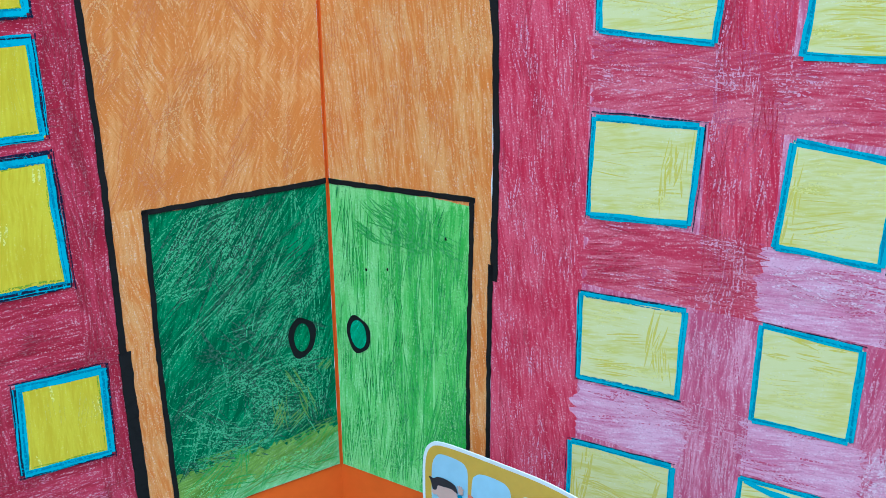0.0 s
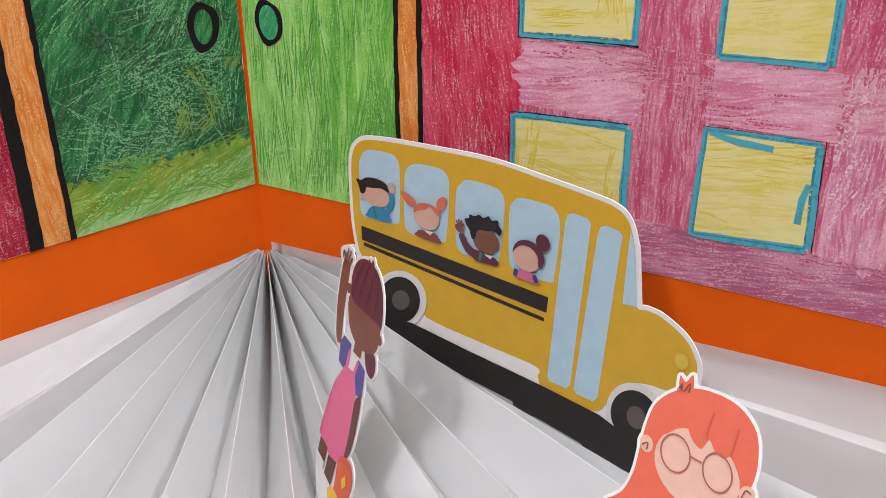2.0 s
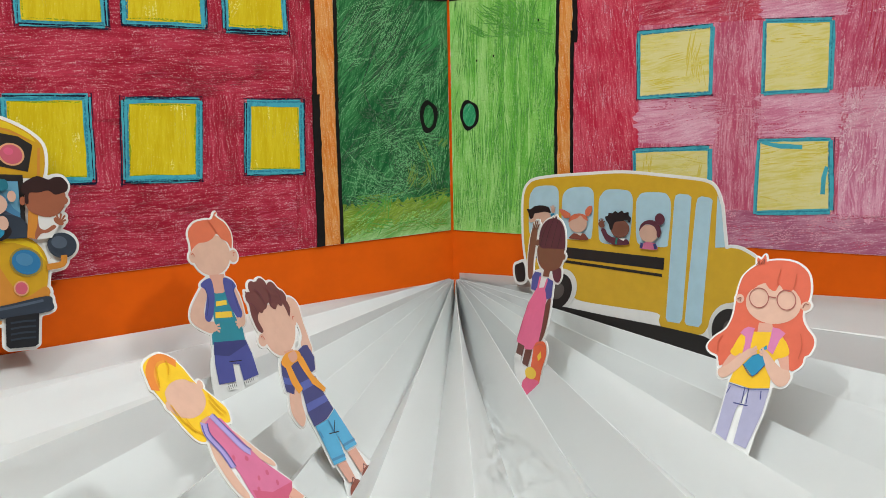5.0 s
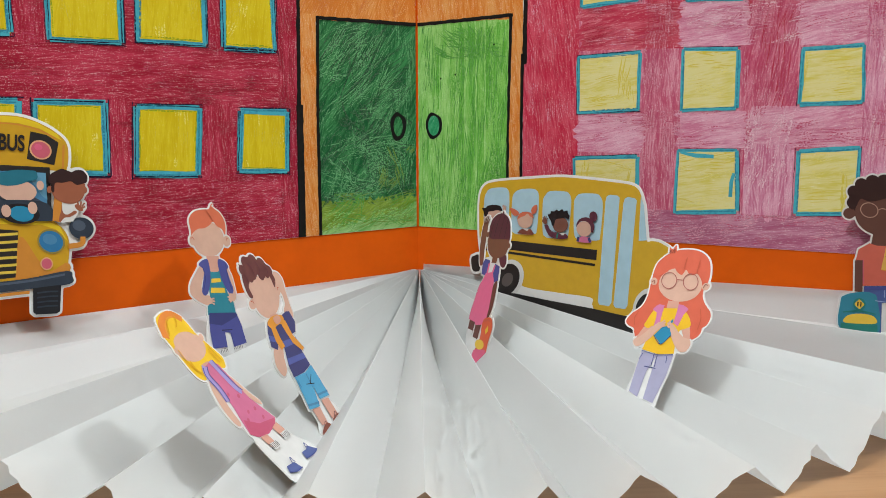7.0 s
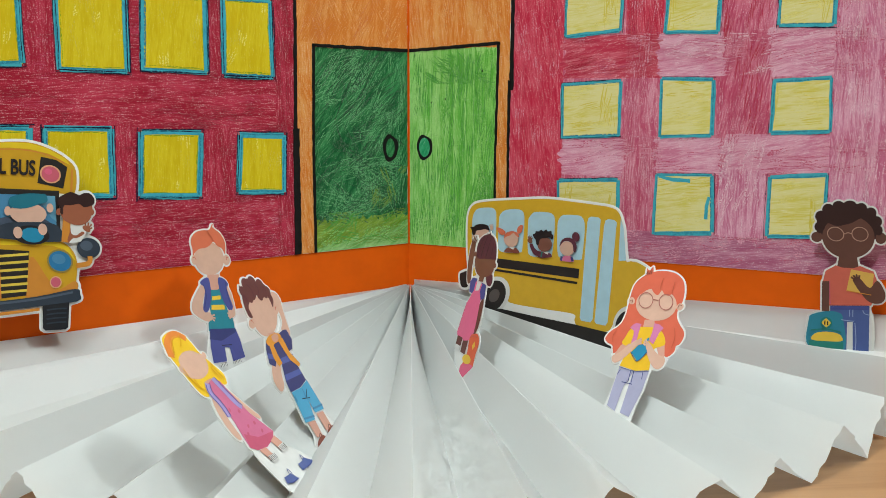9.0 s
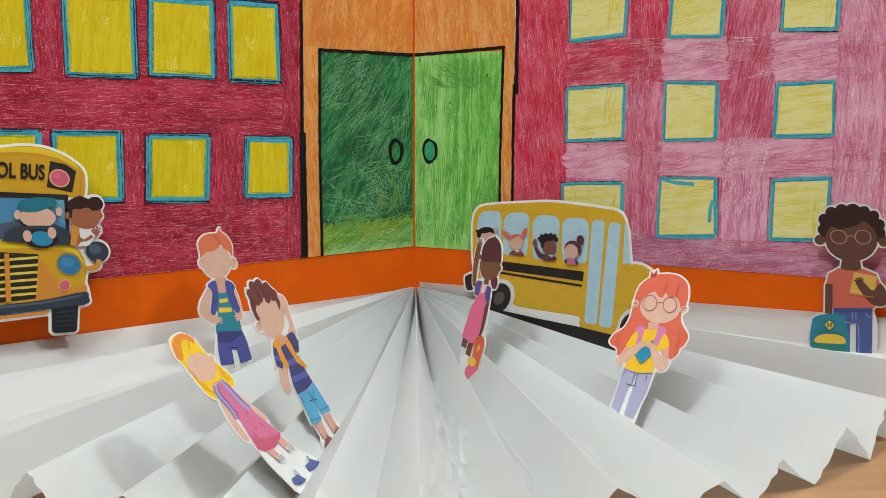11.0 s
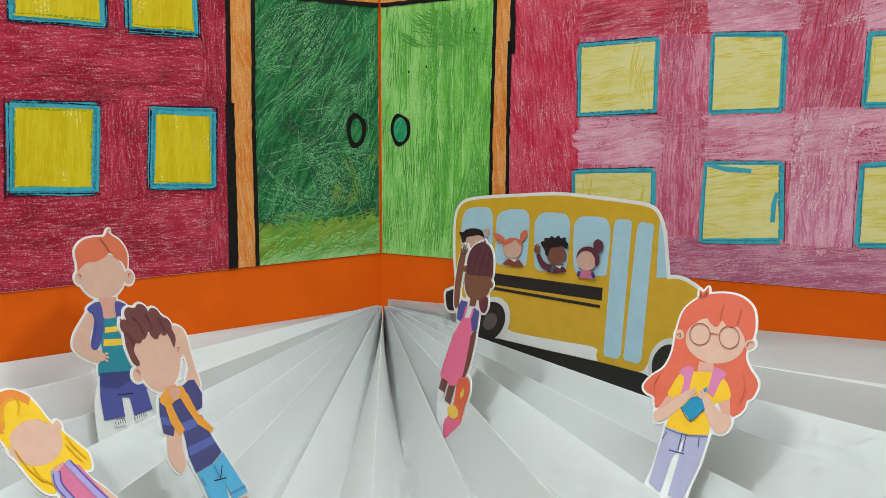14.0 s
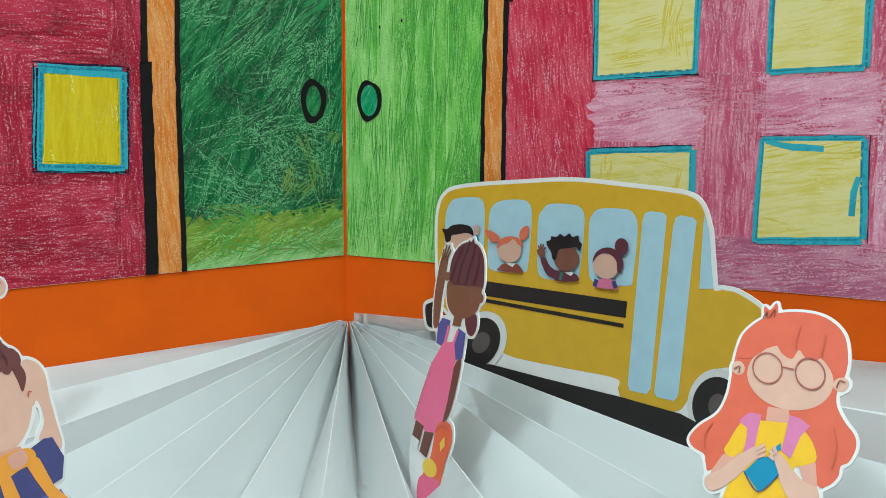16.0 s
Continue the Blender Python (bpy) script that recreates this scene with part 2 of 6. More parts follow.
def slab(bm, pts, z0, z1, mat=0):
    """A flat piece with the outline pts, from depth z0 to z1."""
    top = bm.faces.new([bm.verts.new((x, y, z1)) for x, y in pts])
    top.material_index = mat
    if z0 < z1:
        low = [bm.verts.new((x, y, z0)) for x, y in pts]
        for i in range(len(pts)):
            j = (i + 1) % len(pts)
            f = bm.faces.new([low[i], low[j], top.verts[j], top.verts[i]])
            f.material_index = mat
    top.normal_update()
    if top.normal.z < 0:
        bmesh.ops.reverse_faces(bm, faces=[top])


def wobbled(pts, rng, amount, step=0.004):
    """The closed outline pts with hand-drawn unevenness."""
    out = []
    for i, a in enumerate(pts):
        b = pts[(i + 1) % len(pts)]
        k = max(1, int(math.dist(a, b) / step))
        for j in range(k):
            f = j / k
            w = 0.35 if j == 0 else 1.0
            out.append(tuple(a[c] + (b[c] - a[c]) * f + rng.uniform(-amount, amount) * w for c in (0, 1)))
    return out


def stroke(bm, pts, widths, z0, z1, rng, jitter=0.00015, step=0.003):
    """A pen line along pts, widths at each point."""
    left, right = [], []
    for i in range(len(pts) - 1):
        a, b = Vector(pts[i]), Vector(pts[i + 1])
        k = max(1, int((b - a).length / step))
        d = (b - a).normalized()
        nrm = Vector((-d.y, d.x))
        for j in range(k + (i == len(pts) - 2)):
            f = j / k
            w = widths[i] * (1 - f) + widths[i + 1] * f
            p = a.lerp(b, f) + nrm * rng.uniform(-jitter, jitter)
            left.append(p + nrm * (w / 2 + rng.uniform(-jitter, jitter)))
            right.append(p - nrm * (w / 2 + rng.uniform(-jitter, jitter)))
    lo = [[bm.verts.new((p.x, p.y, z)) for p in side] for side in (left, right) for z in (z0, z1)]
    ll, lh, rl, rh = lo
    for i in range(len(left) - 1):
        bm.faces.new((rh[i], rh[i + 1], lh[i + 1], lh[i]))
        bm.faces.new((lh[i], lh[i + 1], ll[i + 1], ll[i]))
        bm.faces.new((rl[i], rl[i + 1], rh[i + 1], rh[i]))
    bm.faces.new((ll[0], rl[0], rh[0], lh[0]))
    bm.faces.new((lh[-1], rh[-1], rl[-1], ll[-1]))


def ring(bm, outer, inner, z0, z1):
    n_ = len(outer)
    vo, vi = [bm.verts.new((x, y, z1)) for x, y in outer], [bm.verts.new((x, y, z1)) for x, y in inner]
    wo, wi = [bm.verts.new((x, y, z0)) for x, y in outer], [bm.verts.new((x, y, z0)) for x, y in inner]
    for i in range(n_):
        j = (i + 1) % n_
        bm.faces.new((vo[i], vo[j], vi[j], vi[i]))
        bm.faces.new((wo[i], wo[j], vo[j], vo[i]))
        bm.faces.new((vi[i], vi[j], wi[j], wi[i]))
    bmesh.ops.recalc_face_normals(bm, faces=bm.faces)


# ---- the room and the table ----
def room():
    for name, lo, hi in (("floor", (-2.5, -3.0, -0.80), (2.5, 2.0, -0.74)), ("ceiling", (-2.5, -3.0, 1.92), (2.5, 2.0, 1.98)),
                         ("wall_north", (-2.5, 2.0, -0.74), (2.5, 2.1, 1.92)), ("wall_south", (-2.5, -3.1, -0.74), (2.5, -3.0, 1.92)),
                         ("wall_west", (-2.6, -3.0, -0.74), (-2.5, 2.0, 1.92)), ("wall_east", (2.5, -3.0, -0.74), (2.6, 2.0, 1.92))):
        bm = bmesh.new()
        box(bm, lo[0], hi[0], lo[1], hi[1], lo[2], hi[2])
        tagged(part(name, bm, MAT["room"], None), "plain off-white painted %s of the room" % name.split("_")[0], name.split("_")[0], kind="structure")


def table():
    t = empty("table", Matrix.Identity(4), "light beech wood table under the paper scene", "table")
    bm = bmesh.new()
    box(bm, -0.75, 0.75, -0.75, 0.40, -0.0445, -0.0167, 0.003)
    part("tabletop", bm, MAT["wood"], t, smooth=False)
    for x in (-0.70, 0.70):
        for y in (-0.70, 0.35):
            bm = bmesh.new()
            box(bm, x - 0.025, x + 0.025, y - 0.025, y + 0.025, -0.74, -0.0445, 0.003)
            part("leg", bm, MAT["wood"], t)


# ---- the folded card walls with their drawings ----
A, A_LEFT = radians(34.92), radians(31.51)
LEFT = frame_of((0, 0, 0), (math.cos(A_LEFT), math.sin(A_LEFT), 0), (0, 0, 1))
RIGHT = frame_of((0, 0, 0), (math.cos(A), -math.sin(A), 0), (0, 0, 1))
PAGE_W, PAGE_LOW, PAGE_TOP = 0.297, 0.0612, 0.272


def card_wall(name, m, side):
    wall = empty(name, m, "upright orange card backing behind the drawn facade", "card wall", kind="structure")
    bm = bmesh.new()
    x0, x1 = (-0.0012, 0.302) if side > 0 else (-0.302, 0.0012)
    box(bm, x0, x1, -0.0165, 0.277, -0.0024, -0.00035)
    part("orange_card", bm, MAT["orange_card"], wall)
    return wall


def page(name, m, side, label):
    LAYER[0] = 0.0
    thing = empty(name, m @ Matrix.Diagonal((0.976 if side > 0 else 0.986, 1, 1, 1)), label, "drawing")
    bm = bmesh.new()
    x0, x1 = (0.0009, PAGE_W) if side > 0 else (-PAGE_W, -0.0009)
    box(bm, x0, x1, PAGE_LOW, PAGE_TOP, -0.0003, 0.0)
    part("paper_sheet", bm, MAT["sheet"], thing)
    return thing


LAYER = [0.0]


def level():
    LAYER[0] += 0.000004
    return LAYER[0]


def on_page(x, y, side):
    return max(0.0009, abs(x)) * side, min(PAGE_TOP - 0.0002, max(PAGE_LOW + 0.0001, y))


def patch(thing, material, pts, rng, amount=0.0005, base=0.00004, name="coloured_patch"):
    bm = bmesh.new()
    z = base + level()
    side = 1 if pts[0][0] + pts[1][0] > 0 else -1
    slab(bm, [on_page(x, y, side) for x, y in wobbled(pts, rng, amount)], z, z)
    return part(name, bm, MAT[material], thing)


def frayed(thing, material, pts, rng, run, upright, base=0.00004, name="coloured_patch"):
    """An area filled stroke beside stroke, across or upright; each stroke runs past the outline pts by up to run."""
    bm = bmesh.new()
    z = base + level()
    side = 1 if pts[0][0] + pts[1][0] > 0 else -1
    c = 0 if upright else 1
    lo, hi = min(p[c] for p in pts), max(p[c] for p in pts)
    count = max(2, int((hi - lo) / 0.0009))
    a_run = b_run = 0.0
    near, far = [], []
    for k in range(count + 1):
        u = lo + (hi - lo) * k / count
        at = min(max(u, lo + 1e-5), hi - 1e-5)
        ends = [p[1 - c] + (q[1 - c] - p[1 - c]) * (at - p[c]) / (q[c] - p[c]) for p, q in zip(pts, pts[1:] + pts[:1]) if (p[c] > at) != (q[c] > at)]
        a_run, b_run = (0.35 * r + 0.65 * rng.uniform(-1, 1) * run for r in (a_run, b_run))
        near.append((u, min(ends) - a_run))
        far.append((u, max(ends) + b_run))
    outline = near + far[::-1]
    slab(bm, [on_page(*(p if upright else p[::-1]), side) for p in outline], z, z)
    return part(name, bm, MAT[material], thing)


def scribble(thing, material, area, rng, count, angle, spread, length, width=0.0003, bundle=6, bend=0.15, z=0.00027):
    """Single pencil strokes in bundles over an area s0, s1, z0, z1 of the page: angle and spread in degrees."""
    bm = bmesh.new()
    x0, x1, y0, y1 = area
    z, step = (0.00018 + (z - 0.000262) * 7, 5.5e-7) if z < 0.00028 else (z, 2.5e-7)
    share = 1.7 if MAT[material].node_tree.nodes["Principled BSDF"].inputs["Alpha"].is_linked else 1.0
    made = 0
    while made < count:
        cx, cy = rng.uniform(x0, x1), rng.uniform(y0, y1)
        turn, size = radians(angle + rng.gauss(0, spread)), length * rng.uniform(0.5, 1.4)
        gap = rng.uniform(0.0008, 0.0018)
        for k in range(rng.randint(2, bundle)):
            made += 1.4
            a = turn + rng.gauss(0, 0.05)
            d, nrm = Vector((math.cos(a), math.sin(a))), Vector((-math.sin(turn), math.cos(turn)))
            mid = Vector((cx, cy)) + nrm * gap * k + d * rng.uniform(-0.3, 0.3) * size
            half, w, bow = size * rng.uniform(0.25, 0.6), share * width * rng.uniform(0.4, 1.3), bend * rng.uniform(-1, 1) * size
            pts = [mid - d * half, mid - d * half * 0.3 + nrm * bow * 0.4, mid + d * half * 0.4 + nrm * bow * 0.4, mid + d * half]
            fit = min(1.0, (x1 - x0) / max(1e-6, max(q.x for q in pts) - min(q.x for q in pts)), (y1 - y0) / max(1e-6, max(q.y for q in pts) - min(q.y for q in pts)))
            pts = [mid + (q - mid) * 0.98 * fit for q in pts]
            move = Vector([max(0.0, lo - min(q[c] for q in pts)) - max(0.0, max(q[c] for q in pts) - hi) for c, lo, hi in ((0, x0, x1), (1, y0, y1))])
            if move.length > 0.004:
                continue
            pts = [q + move for q in pts]
            wide = (0.25 * w, w, 0.8 * w, 0.15 * w)
            h = z + int(made / 1.4) % 12 * step
            rows = [(bm.verts.new((*(q - nrm * v / 2), h)), bm.verts.new((*(q + nrm * v / 2), h))) for q, v in zip(pts, wide)]
            for e, f in zip(rows, rows[1:]):
                bm.faces.new((e[0], f[0], f[1], e[1]))
    return tagged(part("hatching", bm, MAT[material], thing), kind="stuff")


def rect(s0, s1, z0, z1, side):
    a, b = sorted((s0 * side, s1 * side))
    return [(a, z0), (b, z0), (b, z1), (a, z1)]


def drawn_window(thing, corners, pane_mat, rng, side, width=0.0032, navy=0.0):
    """A window in felt pen and pencil: corners TL, TR, BR, BL of its outline as s, z."""
    pts = [(s * side, z - 0.0006) for s, z in corners]
    if pts[1][0] < pts[0][0]:
        pts = [pts[1], pts[0], pts[3], pts[2]]
    cx, cy = sum(p[0] for p in pts) / 4, sum(p[1] for p in pts) / 4

    def inset(d):
        return [(x + d * (1 if x < cx else -1), y + d * (1 if y < cy else -1)) for x, y in pts]

    def side_line(i, d, over):
        """Side i at the depth d inside the outline, drawn a little past or short of its corners."""
        q = inset(d)
        a, b = Vector(q[i]), Vector(q[(i + 1) % 4])
        way = (b - a).normalized()
        nrm = Vector((-way.y, way.x))
        a, b = a - way * rng.uniform(-0.0006, over), b + way * rng.uniform(-0.0006, over)
        return [a, a.lerp(b, 0.35) + nrm * rng.uniform(-1, 1) * 0.0003, a.lerp(b, 0.7) + nrm * rng.uniform(-1, 1) * 0.0003, b]

    win = new("drawn_window")
    win.empty_display_size = 0.005
    win.parent = thing
    bm = bmesh.new()
    slab(bm, wobbled(inset(width * 0.45), rng, 0.0003), 0.000288, 0.000288)
    part("pane", bm, MAT[pane_mat], win)
    q = inset(width)
    lo, hi = (min(p[0] for p in q), min(p[1] for p in q)), (max(p[0] for p in q), max(p[1] for p in q))
    area = (lo[0], hi[0], lo[1], hi[1])
    if pane_mat == "yellow_right":
        # bands that were gone over again with a stronger yellow, along one or two sides
        for _ in range(rng.randint(1, 2)):
            u = rng.random() < 0.5
            f = rng.uniform(0.15, 0.35)
            low = rng.random() < 0.5
            band = list(area)
            if u:
                band[0 if not low else 1] = (hi[0] - f * (hi[0] - lo[0])) if not low else (lo[0] + f * (hi[0] - lo[0]))
            else:
                band[2 if not low else 3] = (hi[1] - f * (hi[1] - lo[1])) if not low else (lo[1] + f * (hi[1] - lo[1]))
            scribble(win, "scratch_gold", band, rng, 26, 88 if u else 3, 6, 0.011, 0.0007, 7, 0.05, 0.000289)
        scribble(win, "scratch_gold", area, rng, 16, 4, 7, 0.014, 0.0005, 5, 0.05, 0.0002923)
        scribble(win, "scratch_lemon", area, rng, 40, 4, 8, 0.011, 0.0004, 5, 0.06, 0.0002957)
    else:
        scribble(win, "scratch_amber", area, rng, 14, 84, 10, 0.012, 0.0005, 5, 0.05, 0.000289)
        scribble(win, "scratch_canary", area, rng, 9, 86, 9, 0.008, 0.0006, 4, 0.06, 0.000293)
        bm = bmesh.new()
        for i in range(4):
            w = rng.uniform(0.0005, 0.0010)
            stroke(bm, side_line(i, width * 1.05, 0.0), [w * 0.6, w, w * 0.7, w * 0.4], 0.000297, 0.000299, rng, 0.0002)
        part("green_overlap", bm, MAT["olive_line"], win)
    bm = bmesh.new()
    for i in range(4):
        w = width * rng.uniform(0.8, 1.15)
        stroke(bm, side_line(i, w * 0.5, 0.0004), [w * rng.uniform(0.75, 1.05) for _ in range(4)], 0.0003, 0.00033 + 0.000002 * i, rng, 0.00010, 0.003)
    part("window_outline", bm, MAT["cyan_pen"], win)
    bm = bmesh.new()
    for i in range(4):
        w = width * rng.uniform(0.2, 0.45)
        stroke(bm, side_line(i, width * rng.uniform(0.3, 0.9), 0.0002), [w * rng.uniform(0.4, 1.0) for _ in range(4)], 0.00034, 0.000342 + 0.000002 * i, rng, 0.00008, 0.003)
    part("second_pass", bm, MAT["cyan_lap"], win)
    for i in range(4):
        for k in range(2 if navy > 0.5 else 1):
            if rng.random() > navy:
                continue
            w = rng.uniform(0.0006, 0.0012) * (1.0 if navy > 0.5 else 0.6)
            bm = bmesh.new()
            stroke(bm, side_line(i, rng.uniform(-0.0004, 0.0004) if k == 0 else width * rng.uniform(0.1, 0.5), 0.0008), [w * rng.uniform(0.2, 0.9) for _ in range(4)], 0.00035, 0.000352 + 0.000002 * (i + 4 * k), rng, 0.00012, 0.003)
            part("contour", bm, MAT["navy_line"], win)
    return win


def facade_left():
    rng = random.Random(11)
    t = page("left_facade_drawing", LEFT, -1, "coloured pencil drawing of a crimson school facade with yellow windows")
    S = -1
    patch(t, "crimson_h", rect(0.0845, 0.2967, 0.0590, 0.2717, S), rng, 0.0003)
    for s0, s1, z0, z1, mat in ((0.0850, 0.0975, 0.0618, 0.2714, "crimson_v"), (0.1262, 0.1440, 0.098, 0.137, "crimson_v"), (0.186, 0.196, 0.100, 0.141, "crimson_v"),
                                (0.132, 0.139, 0.165, 0.215, "crimson_v"), (0.226, 0.240, 0.168, 0.22, "crimson_v"), (0.275, 0.2965, 0.062, 0.271, "crimson_v")):
        frayed(t, mat, rect(s0, s1, z0, z1, S), rng, 0.0028, True)
    # door case and door leaf
    patch(t, "orange_w", rect(0.0009, 0.0835, 0.184, 0.2715, S), rng, 0.0003)
    patch(t, "orange_v", rect(0.0722, 0.0838, 0.0590, 0.188, S), rng, 0.0003)
    patch(t, "green_dark", rect(0.0009, 0.0715, 0.0640, 0.1850, S), rng, 0.0003)
    frayed(t, "green_base", rect(0.0009, 0.0712, 0.0590, 0.0805, S), rng, 0.0032, True)
    frayed(t, "green_pale", [(-0.0712, 0.0590), (-0.0009, 0.0590), (-0.0009, 0.0760), (-0.0300, 0.0700), (-0.0712, 0.0650)], rng, 0.0026, True)
    for pts, w in (([(-0.0842, 0.0612), (-0.0842, 0.1370)], [0.0048, 0.0044]), ([(-0.0846, 0.1360), (-0.0836, 0.215), (-0.0845, 0.2715)], [0.0026, 0.0021, 0.0022]),
                   ([(-0.0716, 0.0612), (-0.0722, 0.125), (-0.0712, 0.1868)], [0.0021, 0.0019, 0.0022]), ([(-0.0722, 0.1862), (-0.035, 0.1856), (-0.0008, 0.1850)], [0.0019, 0.0021, 0.0022])):
        bm = bmesh.new()
        stroke(bm, pts, w, 0.0003, 0.00036, rng)
        part("door_outline", bm, MAT["black_pen"], t)
    knob(t, -0.0148, 0.1237, 0.0060, 0.0086, 0.0026, "green_dark")
    leaf = (-0.0708, -0.0012, 0.0800, 0.1848)
    low = (-0.0708, -0.0012, 0.0625, 0.0850)
    scribble(t, "scratch_dark", leaf, rng, 260, 46, 14, 0.028, 0.0006, 8, 0.06, 0.000262)
    scribble(t, "scratch_dark", (-0.0600, -0.0012, 0.082, 0.135), rng, 220, 150, 35, 0.018, 0.0006, 8, 0.15, 0.000263)
    scribble(t, "scratch_dark", (-0.0708, -0.0250, 0.135, 0.1848), rng, 60, 47, 8, 0.034, 0.0013, 6, 0.05, 0.000264)
    scribble(t, "scratch_dark", (-0.0560, -0.0020, 0.095, 0.140), rng, 60, 140, 30, 0.022, 0.0013, 6, 0.12, 0.000264)
    scribble(t, "scratch_green", (-0.0708, -0.0100, 0.120, 0.1848), rng, 240, 48, 8, 0.026, 0.00032, 9, 0.05)
    scribble(t, "scratch_green", (-0.0708, -0.0350, 0.150, 0.1848), rng, 90, 24, 10, 0.014, 0.0004, 8, 0.06, 0.000272)
    scribble(t, "scratch_green", (-0.0160, -0.0012, 0.086, 0.1848), rng, 110, 86, 7, 0.022, 0.00032, 5, 0.05, 0.000273)
    scribble(t, "scratch_green", (-0.0500, -0.0060, 0.095, 0.150), rng, 150, 30, 32, 0.020, 0.00030, 8, 0.12, 0.000274)
    scribble(t, "scratch_green", (-0.0708, -0.0060, 0.080, 0.118), rng, 190, 8, 22, 0.020, 0.00032, 8, 0.22, 0.000275)
    scribble(t, "scratch_green", (-0.0708, -0.0100, 0.080, 0.112), rng, 130, 152, 20, 0.020, 0.00032, 7, 0.22, 0.000276)
    scribble(t, "scratch_olive", (-0.0300, -0.0012, 0.082, 0.112), rng, 40, 80, 20, 0.012, 0.0006, 6, 0.1, 0.000277)
    scribble(t, "scratch_olive", low, rng, 170, 6, 16, 0.020, 0.0006, 8, 0.12, 0.000265)
    scribble(t, "scratch_leaf", low, rng, 130, 25, 30, 0.014, 0.0005, 7, 0.15, 0.000266)
    scribble(t, "scratch_lime", (-0.0708, -0.0012, 0.0622, 0.0740), rng, 110, 20, 22, 0.014, 0.0004, 7, 0.15, 0.000267)
    scribble(t, "scratch_dark", (-0.0708, -0.0012, 0.0770, 0.0860), rng, 60, 20, 40, 0.010, 0.0003, 6, 0.15, 0.000268)
    red = (-0.2965, -0.0865, 0.0618, 0.2712)
    scribble(t, "scratch_wine", red, rng, 1100, 0, 4, 0.014, 0.0005, 7, 0.03, 0.000262)
    scribble(t, "scratch_pink", red, rng, 700, 0, 4, 0.010, 0.00030, 6, 0.04)
    scribble(t, "scratch_blush", red, rng, 1300, 0, 6, 0.0028, 0.00024, 4, 0.04, 0.000273)
    scribble(t, "scratch_blush", (-0.24, -0.0875, 0.0618, 0.098), rng, 700, -2, 6, 0.0035, 0.00026, 5, 0.04, 0.000274)
    scribble(t, "scratch_wine", (-0.0975, -0.0868, 0.0618, 0.2712), rng, 160, 90, 4, 0.016, 0.0004, 4, 0.03, 0.000275)
    head = (-0.0825, -0.0012, 0.1880, 0.2710)
    scribble(t, "scratch_rust", head, rng, 220, 62, 24, 0.020, 0.0004, 8, 0.1, 0.000262)
    scribble(t, "scratch_peach", head, rng, 200, 70, 26, 0.016, 0.00034, 6, 0.12)
    scribble(t, "scratch_peach", (-0.0830, -0.0728, 0.0620, 0.186), rng, 90, 90, 5, 0.014, 0.0003, 3, 0.03)
    wins = (
        ((0.1236, 0.1364), (0.0908, 0.1354), (0.0918, 0.0985), (0.1255, 0.1000)),
        ((0.1831, 0.1391), (0.1443, 0.1379), (0.1464, 0.0990), (0.1848, 0.1006)),
        ((0.2347, 0.1417), (0.1964, 0.1407), (0.1967, 0.1019), (0.2350, 0.1040)),
        ((0.2760, 0.1425), (0.2388, 0.1418), (0.2399, 0.1035), (0.2765, 0.1045)),
        ((0.1324, 0.2130), (0.0985, 0.2128), (0.0978, 0.1658), (0.1325, 0.1668)),
        ((0.1795, 0.2125), (0.1394, 0.2125), (0.1395, 0.1678), (0.1809, 0.1691)),
        ((0.2256, 0.2120), (0.1860, 0.2120), (0.1859, 0.1677), (0.2254, 0.1683)),
        ((0.2780, 0.2125), (0.2412, 0.2120), (0.2404, 0.1705), (0.2780, 0.1689)),
    )
    for w in wins:
        drawn_window(t, w, "yellow_left", rng, S, 0.0034, 0.8)
    for s0, s1 in ((0.0985, 0.1320), (0.1395, 0.1790), (0.1860, 0.2250), (0.2410, 0.2780)):
        drawn_window(t, ((s1, 0.2505), (s0, 0.2503), (s0, 0.2165), (s1, 0.2170)), "yellow_left", rng, S, 0.0030, 0.8)
        drawn_window(t, ((s1, 0.2705), (s0, 0.2705), (s0, 0.2552), (s1, 0.2555)), "yellow_left", rng, S, 0.0028, 0.8)


def knob(t, x, y, rx, ry, w, fill="knob"):
    k = new("drawn_door_knob")
    k.empty_display_size = 0.003
    k.parent = t
    bm = bmesh.new()
    ang = [2 * math.pi * i / 28 for i in range(28)]
    slab(bm, [(x + rx * 0.85 * math.cos(a), y + ry * 0.85 * math.sin(a)) for a in ang], 0.00029, 0.00029)
    part("knob_fill", bm, MAT[fill], k)
    bm = bmesh.new()
    f = [1 + 0.05 * math.sin(3 * a + 1) + 0.03 * math.sin(5 * a + x * 900) for a in ang]
    ring(bm, [(x + rx * q * math.cos(a), y + ry * q * math.sin(a)) for a, q in zip(ang, f)], [(x + (rx - w) * math.cos(a), y + (ry - w) * math.sin(a)) for a in ang], 0.0003, 0.00036)
    part("knob_ring", bm, MAT["black_pen"], k)


SPECKS = ((0.0173, 0.1524), (0.0275, 0.1546), (0.054, 0.1718))


